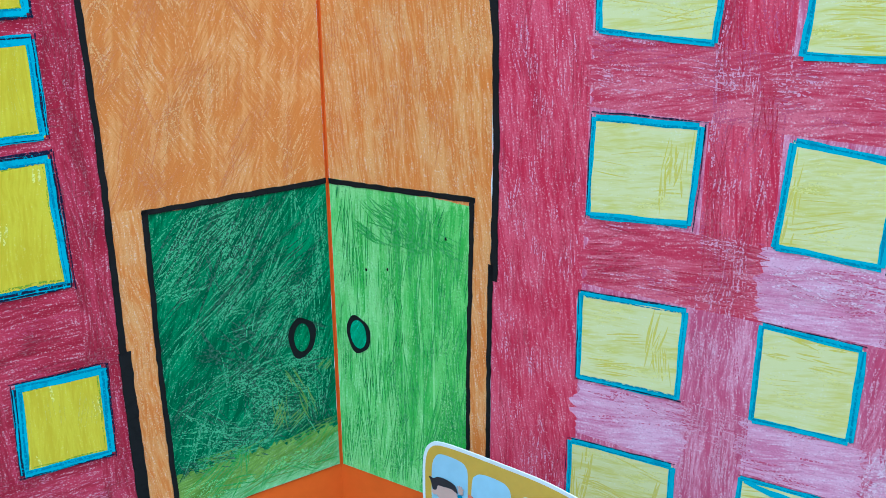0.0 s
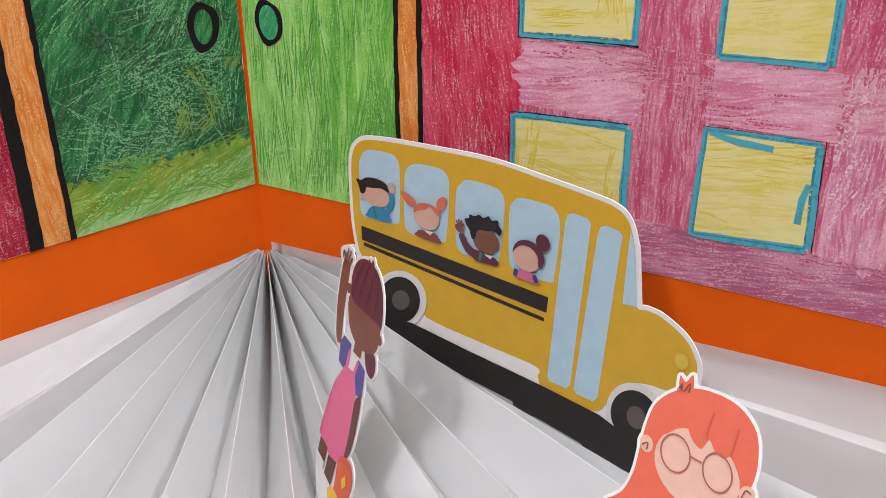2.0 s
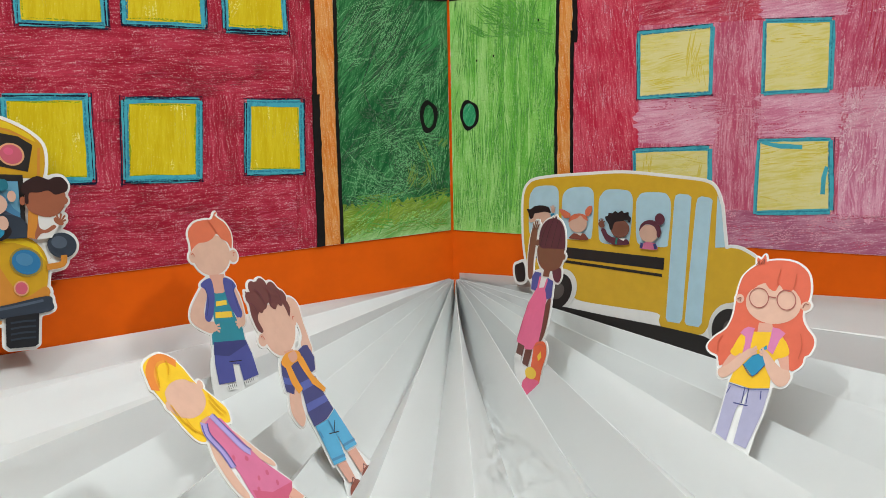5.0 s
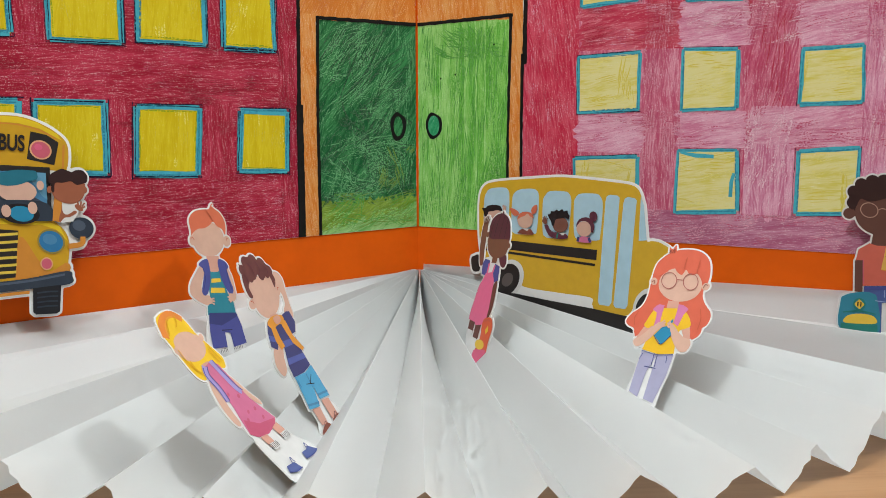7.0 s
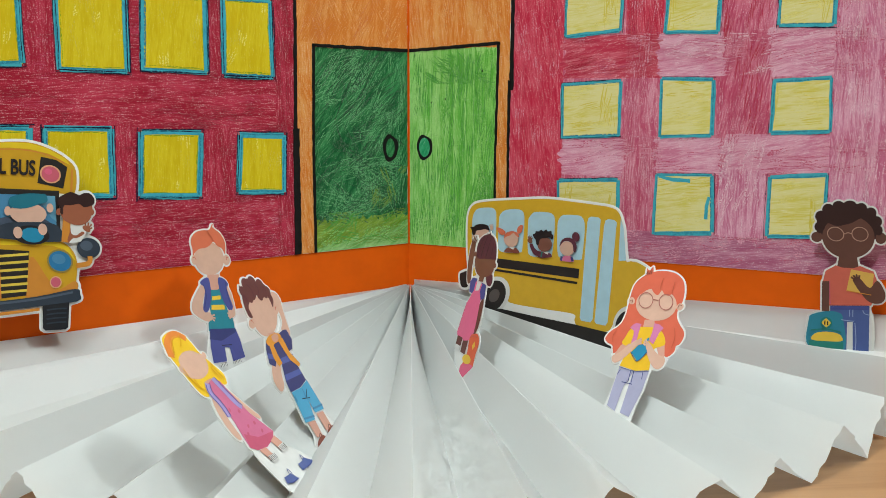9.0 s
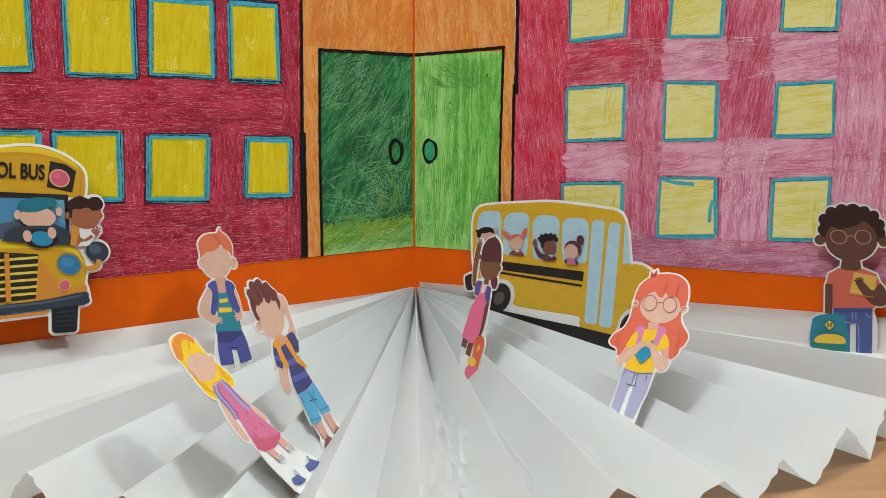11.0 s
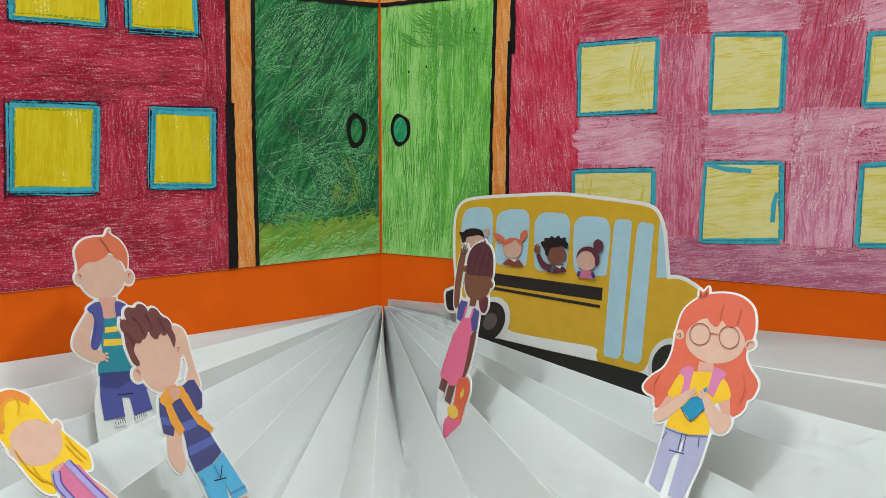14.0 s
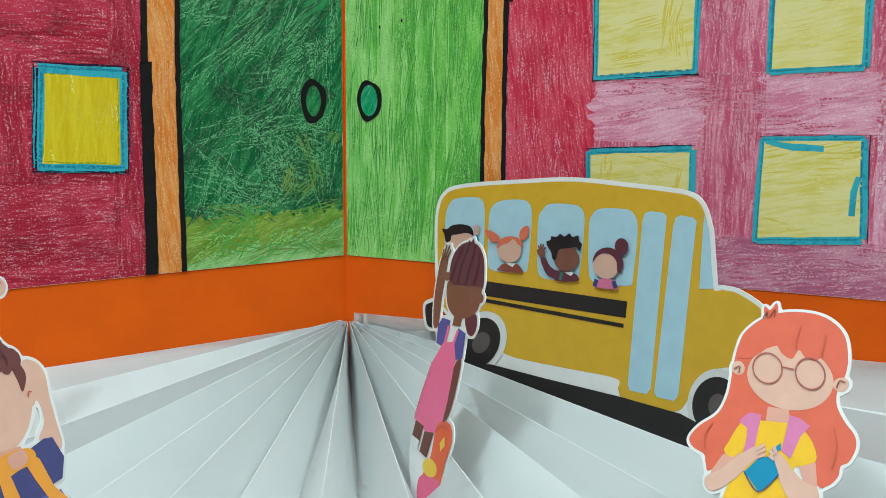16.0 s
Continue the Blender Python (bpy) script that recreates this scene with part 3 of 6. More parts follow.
def facade_right():
    rng = random.Random(23)
    t = page("right_facade_drawing", RIGHT, 1, "coloured pencil drawing of a pink school facade with yellow windows")
    S = 1
    patch(t, "rose_v", rect(0.0732, 0.2968, 0.0590, 0.2718, S), rng, 0.0003)
    zones = (
        (0.0735, 0.1085, 0.0618, 0.2716, "red_v"), (0.1475, 0.170, 0.168, 0.2712, "red_v"), (0.2035, 0.231, 0.128, 0.2712, "rose_d"),
        (0.108, 0.170, 0.2262, 0.2480, "red_h"), (0.168, 0.232, 0.2255, 0.2475, "red_h"), (0.108, 0.168, 0.1668, 0.1910, "red_h"),
        (0.1675, 0.205, 0.1675, 0.1915, "pink_h"), (0.1075, 0.1485, 0.1100, 0.1318, "pink_h"), (0.1670, 0.2060, 0.1138, 0.1335, "pink_h"),
        (0.2300, 0.2660, 0.1670, 0.1930, "pink_h"), (0.2060, 0.2680, 0.1150, 0.1360, "pink_h"), (0.2640, 0.2965, 0.0640, 0.2712, "blush_v"),
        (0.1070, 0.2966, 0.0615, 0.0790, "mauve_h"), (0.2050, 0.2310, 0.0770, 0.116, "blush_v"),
        (0.232, 0.2660, 0.226, 0.2480, "pink_h"),
    )
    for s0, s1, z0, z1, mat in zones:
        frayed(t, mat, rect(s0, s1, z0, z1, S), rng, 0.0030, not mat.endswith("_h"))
    patch(t, "orange_v", rect(0.0009, 0.0730, 0.184, 0.2715, S), rng, 0.0003)
    patch(t, "orange_v", rect(0.0640, 0.0730, 0.0590, 0.190, S), rng, 0.0003)
    patch(t, "green_light", rect(0.0009, 0.0640, 0.0590, 0.1860, S), rng, 0.0003)
    for x0, x1, z0, z1 in ((0.036, 0.041, 0.070, 0.182), (0.0425, 0.0475, 0.074, 0.179), (0.0485, 0.0635, 0.066, 0.184), (0.024, 0.027, 0.100, 0.178), (0.030, 0.0335, 0.080, 0.183), (0.014, 0.016, 0.135, 0.170)):
        frayed(t, "green_mid", rect(x0, x1, z0, z1, S), rng, 0.0060, True)
    for pts, w in (([(0.0726, 0.0622), (0.0724, 0.1150), (0.0729, 0.1660)], [0.0019, 0.0018, 0.0022]), ([(0.0742, 0.1600), (0.0748, 0.2050), (0.0741, 0.2450), (0.0719, 0.2715)], [0.0030, 0.0024, 0.0026, 0.0042]),
                   ([(0.0634, 0.0622), (0.0636, 0.1250), (0.0652, 0.1890)], [0.0019, 0.0017, 0.0020]), ([(0.0008, 0.1850), (0.0334, 0.1866), (0.0664, 0.1884)], [0.0020, 0.0020, 0.0021])):
        bm = bmesh.new()
        stroke(bm, pts, w, 0.0003, 0.00036, rng)
        part("door_outline", bm, MAT["black_pen"], t)
    knob(t, 0.0122, 0.1240, 0.0059, 0.0080, 0.0019)
    leaf = (0.0012, 0.0645, 0.0620, 0.1845)
    scribble(t, "scratch_leaf", leaf, rng, 330, 86, 5, 0.026, 0.0005, 7, 0.04, 0.000262)
    scribble(t, "scratch_leaf", (0.012, 0.0635, 0.164, 0.1845), rng, 150, 150, 16, 0.016, 0.0006, 8, 0.1)
    scribble(t, "scratch_leaf", (0.028, 0.0640, 0.064, 0.182), rng, 260, 86, 6, 0.024, 0.0006, 7, 0.04, 0.000264)
    scribble(t, "scratch_fern", (0.004, 0.0640, 0.062, 0.184), rng, 160, 84, 12, 0.008, 0.0003, 5, 0.05, 0.000272)
    scribble(t, "scratch_lime", leaf, rng, 300, 87, 5, 0.020, 0.0003, 6, 0.05)
    scribble(t, "scratch_lime", (0.0012, 0.0645, 0.0620, 0.080), rng, 60, 20, 20, 0.012, 0.0004, 6, 0.1)
    red = (0.0770, 0.1080, 0.0620, 0.2712)
    scribble(t, "scratch_crimson", red, rng, 260, 91, 5, 0.014, 0.0003, 6, 0.04, 0.000262)
    scribble(t, "scratch_rose", red, rng, 260, 91, 6, 0.010, 0.0003, 6, 0.05)
    for area, turn in (((0.1480, 0.170, 0.079, 0.2712), 90), ((0.2035, 0.231, 0.128, 0.2712), 84), ((0.264, 0.2965, 0.150, 0.2712), 88)):
        scribble(t, "scratch_red", area, rng, 260, turn, 7, 0.016, 0.0004, 6, 0.06, 0.000262)
        scribble(t, "scratch_rose", area, rng, 240, turn, 7, 0.012, 0.0003, 7, 0.06)
    scribble(t, "scratch_crimson", (0.2045, 0.2300, 0.135, 0.2712), rng, 130, 82, 6, 0.018, 0.0005, 7, 0.06, 0.000265)
    scribble(t, "scratch_crimson", (0.1490, 0.1690, 0.172, 0.2712), rng, 110, 91, 6, 0.016, 0.0005, 6, 0.05, 0.000265)
    scribble(t, "scratch_crimson", (0.110, 0.170, 0.1680, 0.1905), rng, 90, 6, 8, 0.016, 0.0005, 6, 0.08, 0.000265)
    scribble(t, "scratch_white", (0.2050, 0.2310, 0.080, 0.135), rng, 120, 76, 10, 0.016, 0.0005, 7, 0.10, 0.000272)
    scribble(t, "scratch_white", (0.2660, 0.2960, 0.080, 0.2700), rng, 200, 86, 8, 0.018, 0.0005, 7, 0.06, 0.000272)
    scribble(t, "scratch_white", (0.1700, 0.2650, 0.168, 0.191), rng, 90, 5, 9, 0.014, 0.0004, 7, 0.06, 0.000273)
    for area in ((0.108, 0.2965, 0.0616, 0.0790), (0.108, 0.2965, 0.111, 0.134), (0.108, 0.2965, 0.1675, 0.192), (0.108, 0.2965, 0.226, 0.248)):
        scribble(t, "scratch_red", area, rng, 200, 2, 8, 0.013, 0.0004, 6, 0.06, 0.000262)
        scribble(t, "scratch_rose", area, rng, 260, 3, 7, 0.012, 0.0003, 7, 0.06)
    head = (0.0012, 0.0735, 0.1895, 0.2710)
    scribble(t, "scratch_rust", head, rng, 130, 92, 6, 0.020, 0.0004, 8, 0.05, 0.000262)
    scribble(t, "scratch_peach", head, rng, 260, 93, 7, 0.015, 0.00034, 6, 0.06)
    scribble(t, "scratch_peach", (0.0665, 0.0732, 0.0620, 0.188), rng, 80, 90, 4, 0.014, 0.0003, 3, 0.03)
    for s, z in SPECKS:
        bm = bmesh.new()
        slab(bm, [(s + 0.00045 * math.cos(a), z + 0.0007 * math.sin(a)) for a in (2 * math.pi * i / 8 for i in range(8))], 0.0003, 0.0003)
        part("ink_speck", bm, MAT["black_pen"], t)
    wins = (
        ((0.1093, 0.2700), (0.1502, 0.2705), (0.1484, 0.2487), (0.1097, 0.2495)), ((0.1094, 0.2250), (0.1466, 0.2265), (0.1450, 0.1930), (0.1088, 0.1902)),
        ((0.1073, 0.1650), (0.1464, 0.1670), (0.1458, 0.1335), (0.1074, 0.1316)), ((0.1055, 0.1080), (0.1464, 0.1100), (0.1466, 0.0790), (0.1057, 0.0790)),
        ((0.1726, 0.2705), (0.2040, 0.2705), (0.2030, 0.2485), (0.1713, 0.2473)), ((0.1717, 0.2258), (0.2035, 0.2235), (0.2025, 0.1908), (0.1696, 0.1913)),
        ((0.1687, 0.1678), (0.2011, 0.1672), (0.2011, 0.1343), (0.1685, 0.1330)), ((0.1675, 0.1134), (0.2023, 0.1143), (0.2035, 0.0796), (0.1666, 0.0774)),
        ((0.2337, 0.2255), (0.2651, 0.2250), (0.2642, 0.1929), (0.2331, 0.1934)), ((0.2322, 0.1665), (0.2641, 0.1680), (0.2648, 0.1374), (0.2312, 0.1361)),
        ((0.2320, 0.1145), (0.2646, 0.1170), (0.2644, 0.0815), (0.2317, 0.0797)), ((0.2350, 0.2705), (0.2662, 0.2705), (0.2657, 0.2495), (0.2345, 0.2485)),
    )
    for w in wins:
        drawn_window(t, w, "yellow_right", rng, S, 0.0023, 0.4)
    # stray felt pen strokes beside the frames
    for pts, w in (([(0.1997, 0.1005), (0.1985, 0.0956), (0.1984, 0.0878)], 0.0021), ([(0.1698, 0.1111), (0.1784, 0.1094), (0.1885, 0.1092)], 0.0021)):
        bm = bmesh.new()
        stroke(bm, pts, [w * 0.7] + [w] * (len(pts) - 1), 0.0003, 0.00034, rng)
        part("felt_stroke", bm, MAT["cyan_pen"], t)


# ---- the pleated paper ground ----
RIDGES = ((-53.7, 0.0166), (-42.3, 0.0105), (-36.7, 0.0036), (-27.5, 0.0006), (-19.9, -0.0004), (-12.7, 0.0008), (-4.6, 0.0018), (4.0, 0.0019), (10.8, 0.0036),
          (20.8, -0.0007), (28.0, 0.0012), (37.3, 0.0065), (47.8, 0.0080), (52.1, 0.0230))
APEX = Vector((0.001, 0.0008))
OUTER, TABLE, CREST = 0.2965, -0.0165, 0.0347


def off_walls(x, y, gap=0.0006):
    """The point, pushed clear of the two card walls."""
    for side, turn in ((1, A), (-1, A_LEFT)):
        d = -side * x * math.sin(turn) - y * math.cos(turn)
        if d < gap:
            x, y = x - side * math.sin(turn) * (gap - d), y - math.cos(turn) * (gap - d)
    return x, y


def longer(az):
    """The sheet reaches further out on its western side."""
    return 0.011 * min(1.0, max(0.0, (-az - 8.0) / 26.0)) - 0.004 * min(1.0, max(0.0, (-az - 44.0) / 8.0))


def fan():
    f = empty("pleated_paper_ground", Matrix.Identity(4), "white accordion-folded paper fan with torn outer edge lying on the table", "paper fan")
    rng = random.Random(5)
    lines = [(-58.2, 0.0334, 0.0325)]
    for i, (az, z) in enumerate(RIDGES):
        prev = lines[-1][0]
        lines.append(((prev + az) / 2, *((0.0265, 0.0190) if i == 0 else (0.0265, 0.0060) if i == 1 else (0.0120 if i == 7 else 0.0160 if i == 8 else 0.0215, TABLE + 0.0008))))
        lines.append((az, CREST, z))
    lines.append((53.5, 0.0300, 0.0240))
    lines.append((54.9, 0.0377, 0.0429))
    K = 36
    ends = [0.0, 0.0]
    for i in range(len(lines) - 1):
        (a0, p0, q0), (a1, p1, q1) = lines[i], lines[i + 1]
        bm = bmesh.new()
        rows = []
        ends = ends[1:] + [rng.uniform(-0.002, 0.002)]
        reach = [OUTER + ends[0] * (1 - j / 8) + ends[1] * j / 8 + rng.uniform(-0.0010, 0.0010) * (0 < j < 8) for j in range(9)]
        for j in range(9):
            g = j / 8
            az = radians(a0 + (a1 - a0) * g)
            reach[j] += longer(math.degrees(az))
            row = []
            for k in range(K + 1):
                r = 0.004 + (reach[j] - 0.004) * (k / K) ** 1.15
                h = (p0 + (q0 - p0) * r / OUTER) * (1 - g) + (p1 + (q1 - p1) * r / OUTER) * g
                sag = 0.0016 * math.sin(math.pi * g) * math.sin(2.2 * r / OUTER + i) * (r / OUTER)
                x, y = off_walls(APEX.x + r * math.sin(az), APEX.y - r * math.cos(az))
                row.append(bm.verts.new((x, y, max(TABLE + 0.0004, h + sag))))
            rows.append(row)
        for j in range(8):
            for k in range(K):
                bm.faces.new((rows[j][k], rows[j][k + 1], rows[j + 1][k + 1], rows[j + 1][k]))
        bmesh.ops.solidify(bm, geom=bm.faces[:], thickness=0.0002)
        for e in bm.edges:
            e.smooth = len(e.link_faces) == 2 and e.calc_face_angle() < 0.5
        part("pleat", bm, MAT["fan"], f, smooth=True)
    for az, z in RIDGES:
        bm = bmesh.new()
        a = radians(az)
        loops = []
        for k in range(25):
            r = 0.004 + (OUTER + longer(az) - 0.0045) * k / 24
            h = CREST + (z - CREST) * r / OUTER
            w = (0.00004 + 0.00009 * min(1.0, r / 0.12)) * (1 - 0.45 * r / OUTER)
            loops.append([bm.verts.new((APEX.x + r * math.sin(a) + w * q * math.cos(a), APEX.y - r * math.cos(a) + w * q * math.sin(a), h + w * e))
                          for q, e in ((-1.3, -0.9), (-0.6, 0.35), (0.0, 0.7), (0.6, 0.35), (1.3, -0.9))])
        for p, q in zip(loops, loops[1:]):
            for i in range(4):
                bm.faces.new((p[i], q[i], q[i + 1], p[i + 1]))
        bmesh.ops.recalc_face_normals(bm, faces=bm.faces)
        part("crease", bm, MAT["fan"], f, smooth=True)


# ---- flat printed cutouts ----
INK = {}
for key_, rgb in (("skin", (214, 172, 153)), ("skin_shade", (212, 158, 140)), ("hair_orange", (216, 112, 82)), ("teal", (40, 132, 150)), ("yellow", (232, 192, 66)),
                  ("indigo", (76, 82, 150)), ("indigo_dark", (58, 64, 120)), ("ink", (30, 24, 28)), ("hair_brown", (106, 62, 62)), ("navy", (66, 70, 120)),
                  ("stripe_blue", (86, 98, 166)), ("strap_orange", (226, 152, 58)), ("sky", (82, 166, 206)), ("brown_shoe", (134, 72, 58)), ("hair_yellow", (238, 192, 46)),
                  ("headband", (224, 132, 62)), ("pink_dress", (206, 112, 148)), ("pink_dark", (194, 88, 118)), ("lilac", (166, 152, 206)), ("slate", (82, 96, 152)),
                  ("hair_red", (214, 100, 76)), ("shirt_yellow", (234, 184, 38)), ("strap_pink", (206, 120, 164)), ("book_blue", (32, 134, 172)), ("lilac_jeans", (166, 164, 192)),
                  ("glasses_rim", (164, 92, 86)), ("brown_skin", (124, 78, 64)), ("brown_dark", (104, 64, 56)), ("plum", (96, 46, 62)), ("pink_pinafore", (226, 108, 148)),
                  ("bag_red", (222, 98, 62)), ("bag_pink", (220, 96, 132)), ("dark_hair", (50, 26, 26)), ("brown_skin2", (98, 62, 54)), ("coral", (202, 98, 82)),
                  ("mustard", (216, 172, 84)), ("jeans", (72, 92, 152)), ("bag_teal", (40, 128, 152)), ("bag_green", (30, 122, 112)), ("glasses_rim2", (176, 142, 124)),
                  ("bus_yellow", (217, 172, 42)), ("pane_blue", (176, 210, 226)), ("bus_black", (36, 32, 32)), ("bus_grey", (92, 84, 82)), ("card_white", (222, 221, 219)),
                  ("lamp_red", (202, 92, 112)), ("glass_blue", (72, 132, 172)), ("lamp_blue", (40, 116, 164)),
                  ("slate_dark", (46, 56, 70)), ("tyre_black", (26, 28, 34)), ("cap_teal", (30, 112, 132)), ("tan", (158, 92, 66)), ("lane_grey", (176, 172, 166)), ("bus_gold", (202, 154, 28)), ("bus_amber", (206, 134, 50)), ("slat_yellow", (220, 192, 74)), ("rim_pale", (222, 164, 120)), ("headlight_rim", (150, 130, 60)), ("bumper_light", (78, 90, 106)), ("glass_pale", (98, 158, 188)), ("seat_slate", (72, 84, 104)), ("bus_lemon", (226, 192, 30)), ("hair_shade", (196, 92, 66)), ("hair_gold", (220, 164, 28)), ("seam_pale", (150, 166, 204)), ("blue_shade", (64, 74, 138))):
    INK[key_] = plain("printed_" + key_, tuple(0.88 * c for c in srgb(*rgb)), 0.42, 0.035, 150.0, 0.4, 0.06)
MM = 0.001


def smooth_curve(pts, closed=True, k=5):
    n_ = len(pts)
    out = []
    for i in range(n_ if closed else n_ - 1):
        p = [pts[(i + o) % n_] if closed else pts[min(max(i + o, 0), n_ - 1)] for o in (-1, 0, 1, 2)]
        for j in range(k):
            f = j / k
            out.append(tuple(0.5 * (2 * p[1][c] + (p[2][c] - p[0][c]) * f + (2 * p[0][c] - 5 * p[1][c] + 4 * p[2][c] - p[3][c]) * f * f
                                    + (3 * p[1][c] - p[0][c] - 3 * p[2][c] + p[3][c]) * f ** 3) for c in (0, 1)))
    if not closed:
        out.append(pts[-1])
    return out


def pairs(values):
    return [(values[i], values[i + 1]) for i in range(0, len(values), 2)]


class Cutout:
    """A card cutout in its own plane, in millimetres: printed areas, and a white rim round them all."""

    def __init__(self, m, size=1.0):
        self.m, self.items, self.extra, self.mirrored = m @ Matrix.Scale(size, 4), [], [], False

    def add(self, ink, outlines, part, once):
        self.items.append((ink, outlines, part, once))

    def shape(self, ink, values, part="", once=False):
        pts = pairs(values)
        self.add(ink, [pts if self.mirrored and self.central(pts) and not once else smooth_curve(pts)], part, once)

    def poly(self, ink, values, part="", once=False):
        self.add(ink, [pairs(values)], part, once)

    def oval(self, ink, v, part="", once=False):
        self.add(ink, [[(v[0] + v[2] * math.cos(a) + v[4] * math.sin(a), v[1] + v[3] * math.cos(a) + v[5] * math.sin(a)) for a in (2 * math.pi * i / 32 for i in range(32))]], part, once)

    def line(self, ink, width, values, part="", once=False):
        pts = smooth_curve(pairs(values), False, 4)
        side = []
        for i, p in enumerate(pts):
            a, b = pts[max(0, i - 1)], pts[min(len(pts) - 1, i + 1)]
            d = math.dist(a, b)
            side.append((-(b[1] - a[1]) / d * width / 2, (b[0] - a[0]) / d * width / 2))
        self.add(ink, [[(p[0] + s[0], p[1] + s[1]) for p, s in zip(pts, side)] + [(p[0] - s[0], p[1] - s[1]) for p, s in zip(reversed(pts), reversed(side))]], part, once)

    def hoop(self, ink, width, v, part="", once=False):
        rx, ry = math.hypot(v[2], v[3]), math.hypot(v[4], v[5])
        ang = [2 * math.pi * i / 32 for i in range(33)]
        quads = []
        for a, b in zip(ang, ang[1:]):
            quads.append([(v[0] + v[2] * k * math.cos(c) + v[4] * h * math.sin(c), v[1] + v[3] * k * math.cos(c) + v[5] * h * math.sin(c))
                          for c, k, h in ((a, 1, 1), (b, 1, 1), (b, 1 - width / rx, 1 - width / ry), (a, 1 - width / rx, 1 - width / ry))])
        self.add(ink, quads, part, once)

    def blank(self, values):
        self.extra.append(smooth_curve(pairs(values)))

    @staticmethod
    def central(pts):
        return min(abs(p[0]) for p in pts) < 3.0

    def silhouette(self, bm, rim, thick, mat=0, step=0.7):
        """The card itself: the joint outline of all areas, grown by the rim."""
        polys = [p for _, outlines, _, _ in self.items for p in outlines] + self.extra
        allp = np.array([q for p in polys for q in p])
        lo, hi = allp.min(0) - rim - 2 * step, allp.max(0) + rim + 2 * step
        xs, ys = np.arange(lo[0], hi[0], step), np.arange(lo[1], hi[1], step)
        gx, gy = np.meshgrid(xs, ys)
        field = np.full(gx.shape, 1e9)
        for p in polys:
            q = np.array(p)
            dist, inside = np.full(gx.shape, 1e9), np.zeros(gx.shape, bool)
            for a, b in zip(q, np.roll(q, -1, 0)):
                d = b - a
                f = np.clip(((gx - a[0]) * d[0] + (gy - a[1]) * d[1]) / max(d @ d, 1e-9), 0, 1)
                dist = np.minimum(dist, np.hypot(gx - a[0] - f * d[0], gy - a[1] - f * d[1]))
                if a[1] != b[1]:
                    inside ^= ((a[1] > gy) != (b[1] > gy)) & (gx < d[0] * (gy - a[1]) / d[1] + a[0])
            field = np.minimum(field, np.where(inside, -dist, dist))
        field -= rim
        made = {}

        def vert(key, x, y):
            if key not in made:
                made[key] = (bm.verts.new((x * MM, y * MM, 0)), bm.verts.new((x * MM, y * MM, -thick)))
            return made[key]

        edges = {}
        for j in range(len(ys) - 1):
            for i in range(len(xs) - 1):
                cs = ((j, i), (j, i + 1), (j + 1, i + 1), (j + 1, i))
                vals = [field[c] for c in cs]
                if min(vals) >= 0:
                    continue
                loop = []
                for k in range(4):
                    c, e = cs[k], cs[(k + 1) % 4]
                    if vals[k] < 0:
                        loop.append(vert(c, xs[c[1]], ys[c[0]]))
                    if (vals[k] < 0) != (vals[(k + 1) % 4] < 0):
                        f = vals[k] / (vals[k] - vals[(k + 1) % 4])
                        loop.append(vert(tuple(sorted((c, e))), xs[c[1]] + f * (xs[e[1]] - xs[c[1]]), ys[c[0]] + f * (ys[e[0]] - ys[c[0]])))
                if len(loop) < 3:
                    continue
                bm.faces.new([v[0] for v in loop]).material_index = mat
                bm.faces.new([v[1] for v in reversed(loop)]).material_index = mat
                for a, b in zip(loop, loop[1:] + loop[:1]):
                    if (b, a) in edges:
                        del edges[(b, a)]
                    else:
                        edges[(a, b)] = 1
        for a, b in edges:
            bm.faces.new((a[1], b[1], b[0], a[0])).material_index = mat

    def finish_doll(self, name, label):
        """One mesh: the card and the printed areas on it."""
        bm = bmesh.new()
        self.silhouette(bm, 0.85, 0.0004)
        inks = ["card_white"]
        z = 0.00003
        for ink, outlines, _, _ in self.items:
            if ink not in inks:
                inks.append(ink)
            z += 0.000014
            for p in outlines:
                slab(bm, [(x * MM, y * MM) for x, y in p], z, z, inks.index(ink))
        me_ob = part(name, bm, [INK[i] for i in inks], None)
        me_ob.matrix_world = self.m
        return tagged(me_ob, label, "paper doll", "paper dolls on the pleats")

    def printed(self, thing, names, start=0.00003):
        """Each printed area a part of its own; names that stand in it go under the part before."""
        z, last = start, None
        for ink, outlines, name, once in self.items:
            z += 0.00002
            bm = bmesh.new()
            for p in outlines:
                slab(bm, [(x * MM, y * MM) for x, y in p], z, z)
            ob = part(name, bm, INK[ink], last if name in names and last else thing, names.get(name, ""))
            if name not in names:
                last = ob

    def finish_bus(self):
        thing = empty("school_bus_cutout", self.m, "yellow school bus cut from printed card, side view", "paper bus")
        bm = bmesh.new()
        self.silhouette(bm, 1.5, 0.0004)
        part("card", bm, MAT["card_edge"], thing, "white card rim")
        self.printed(thing, {"hub": "grey wheel hub", "lane_mark": "pale grey lane mark"})

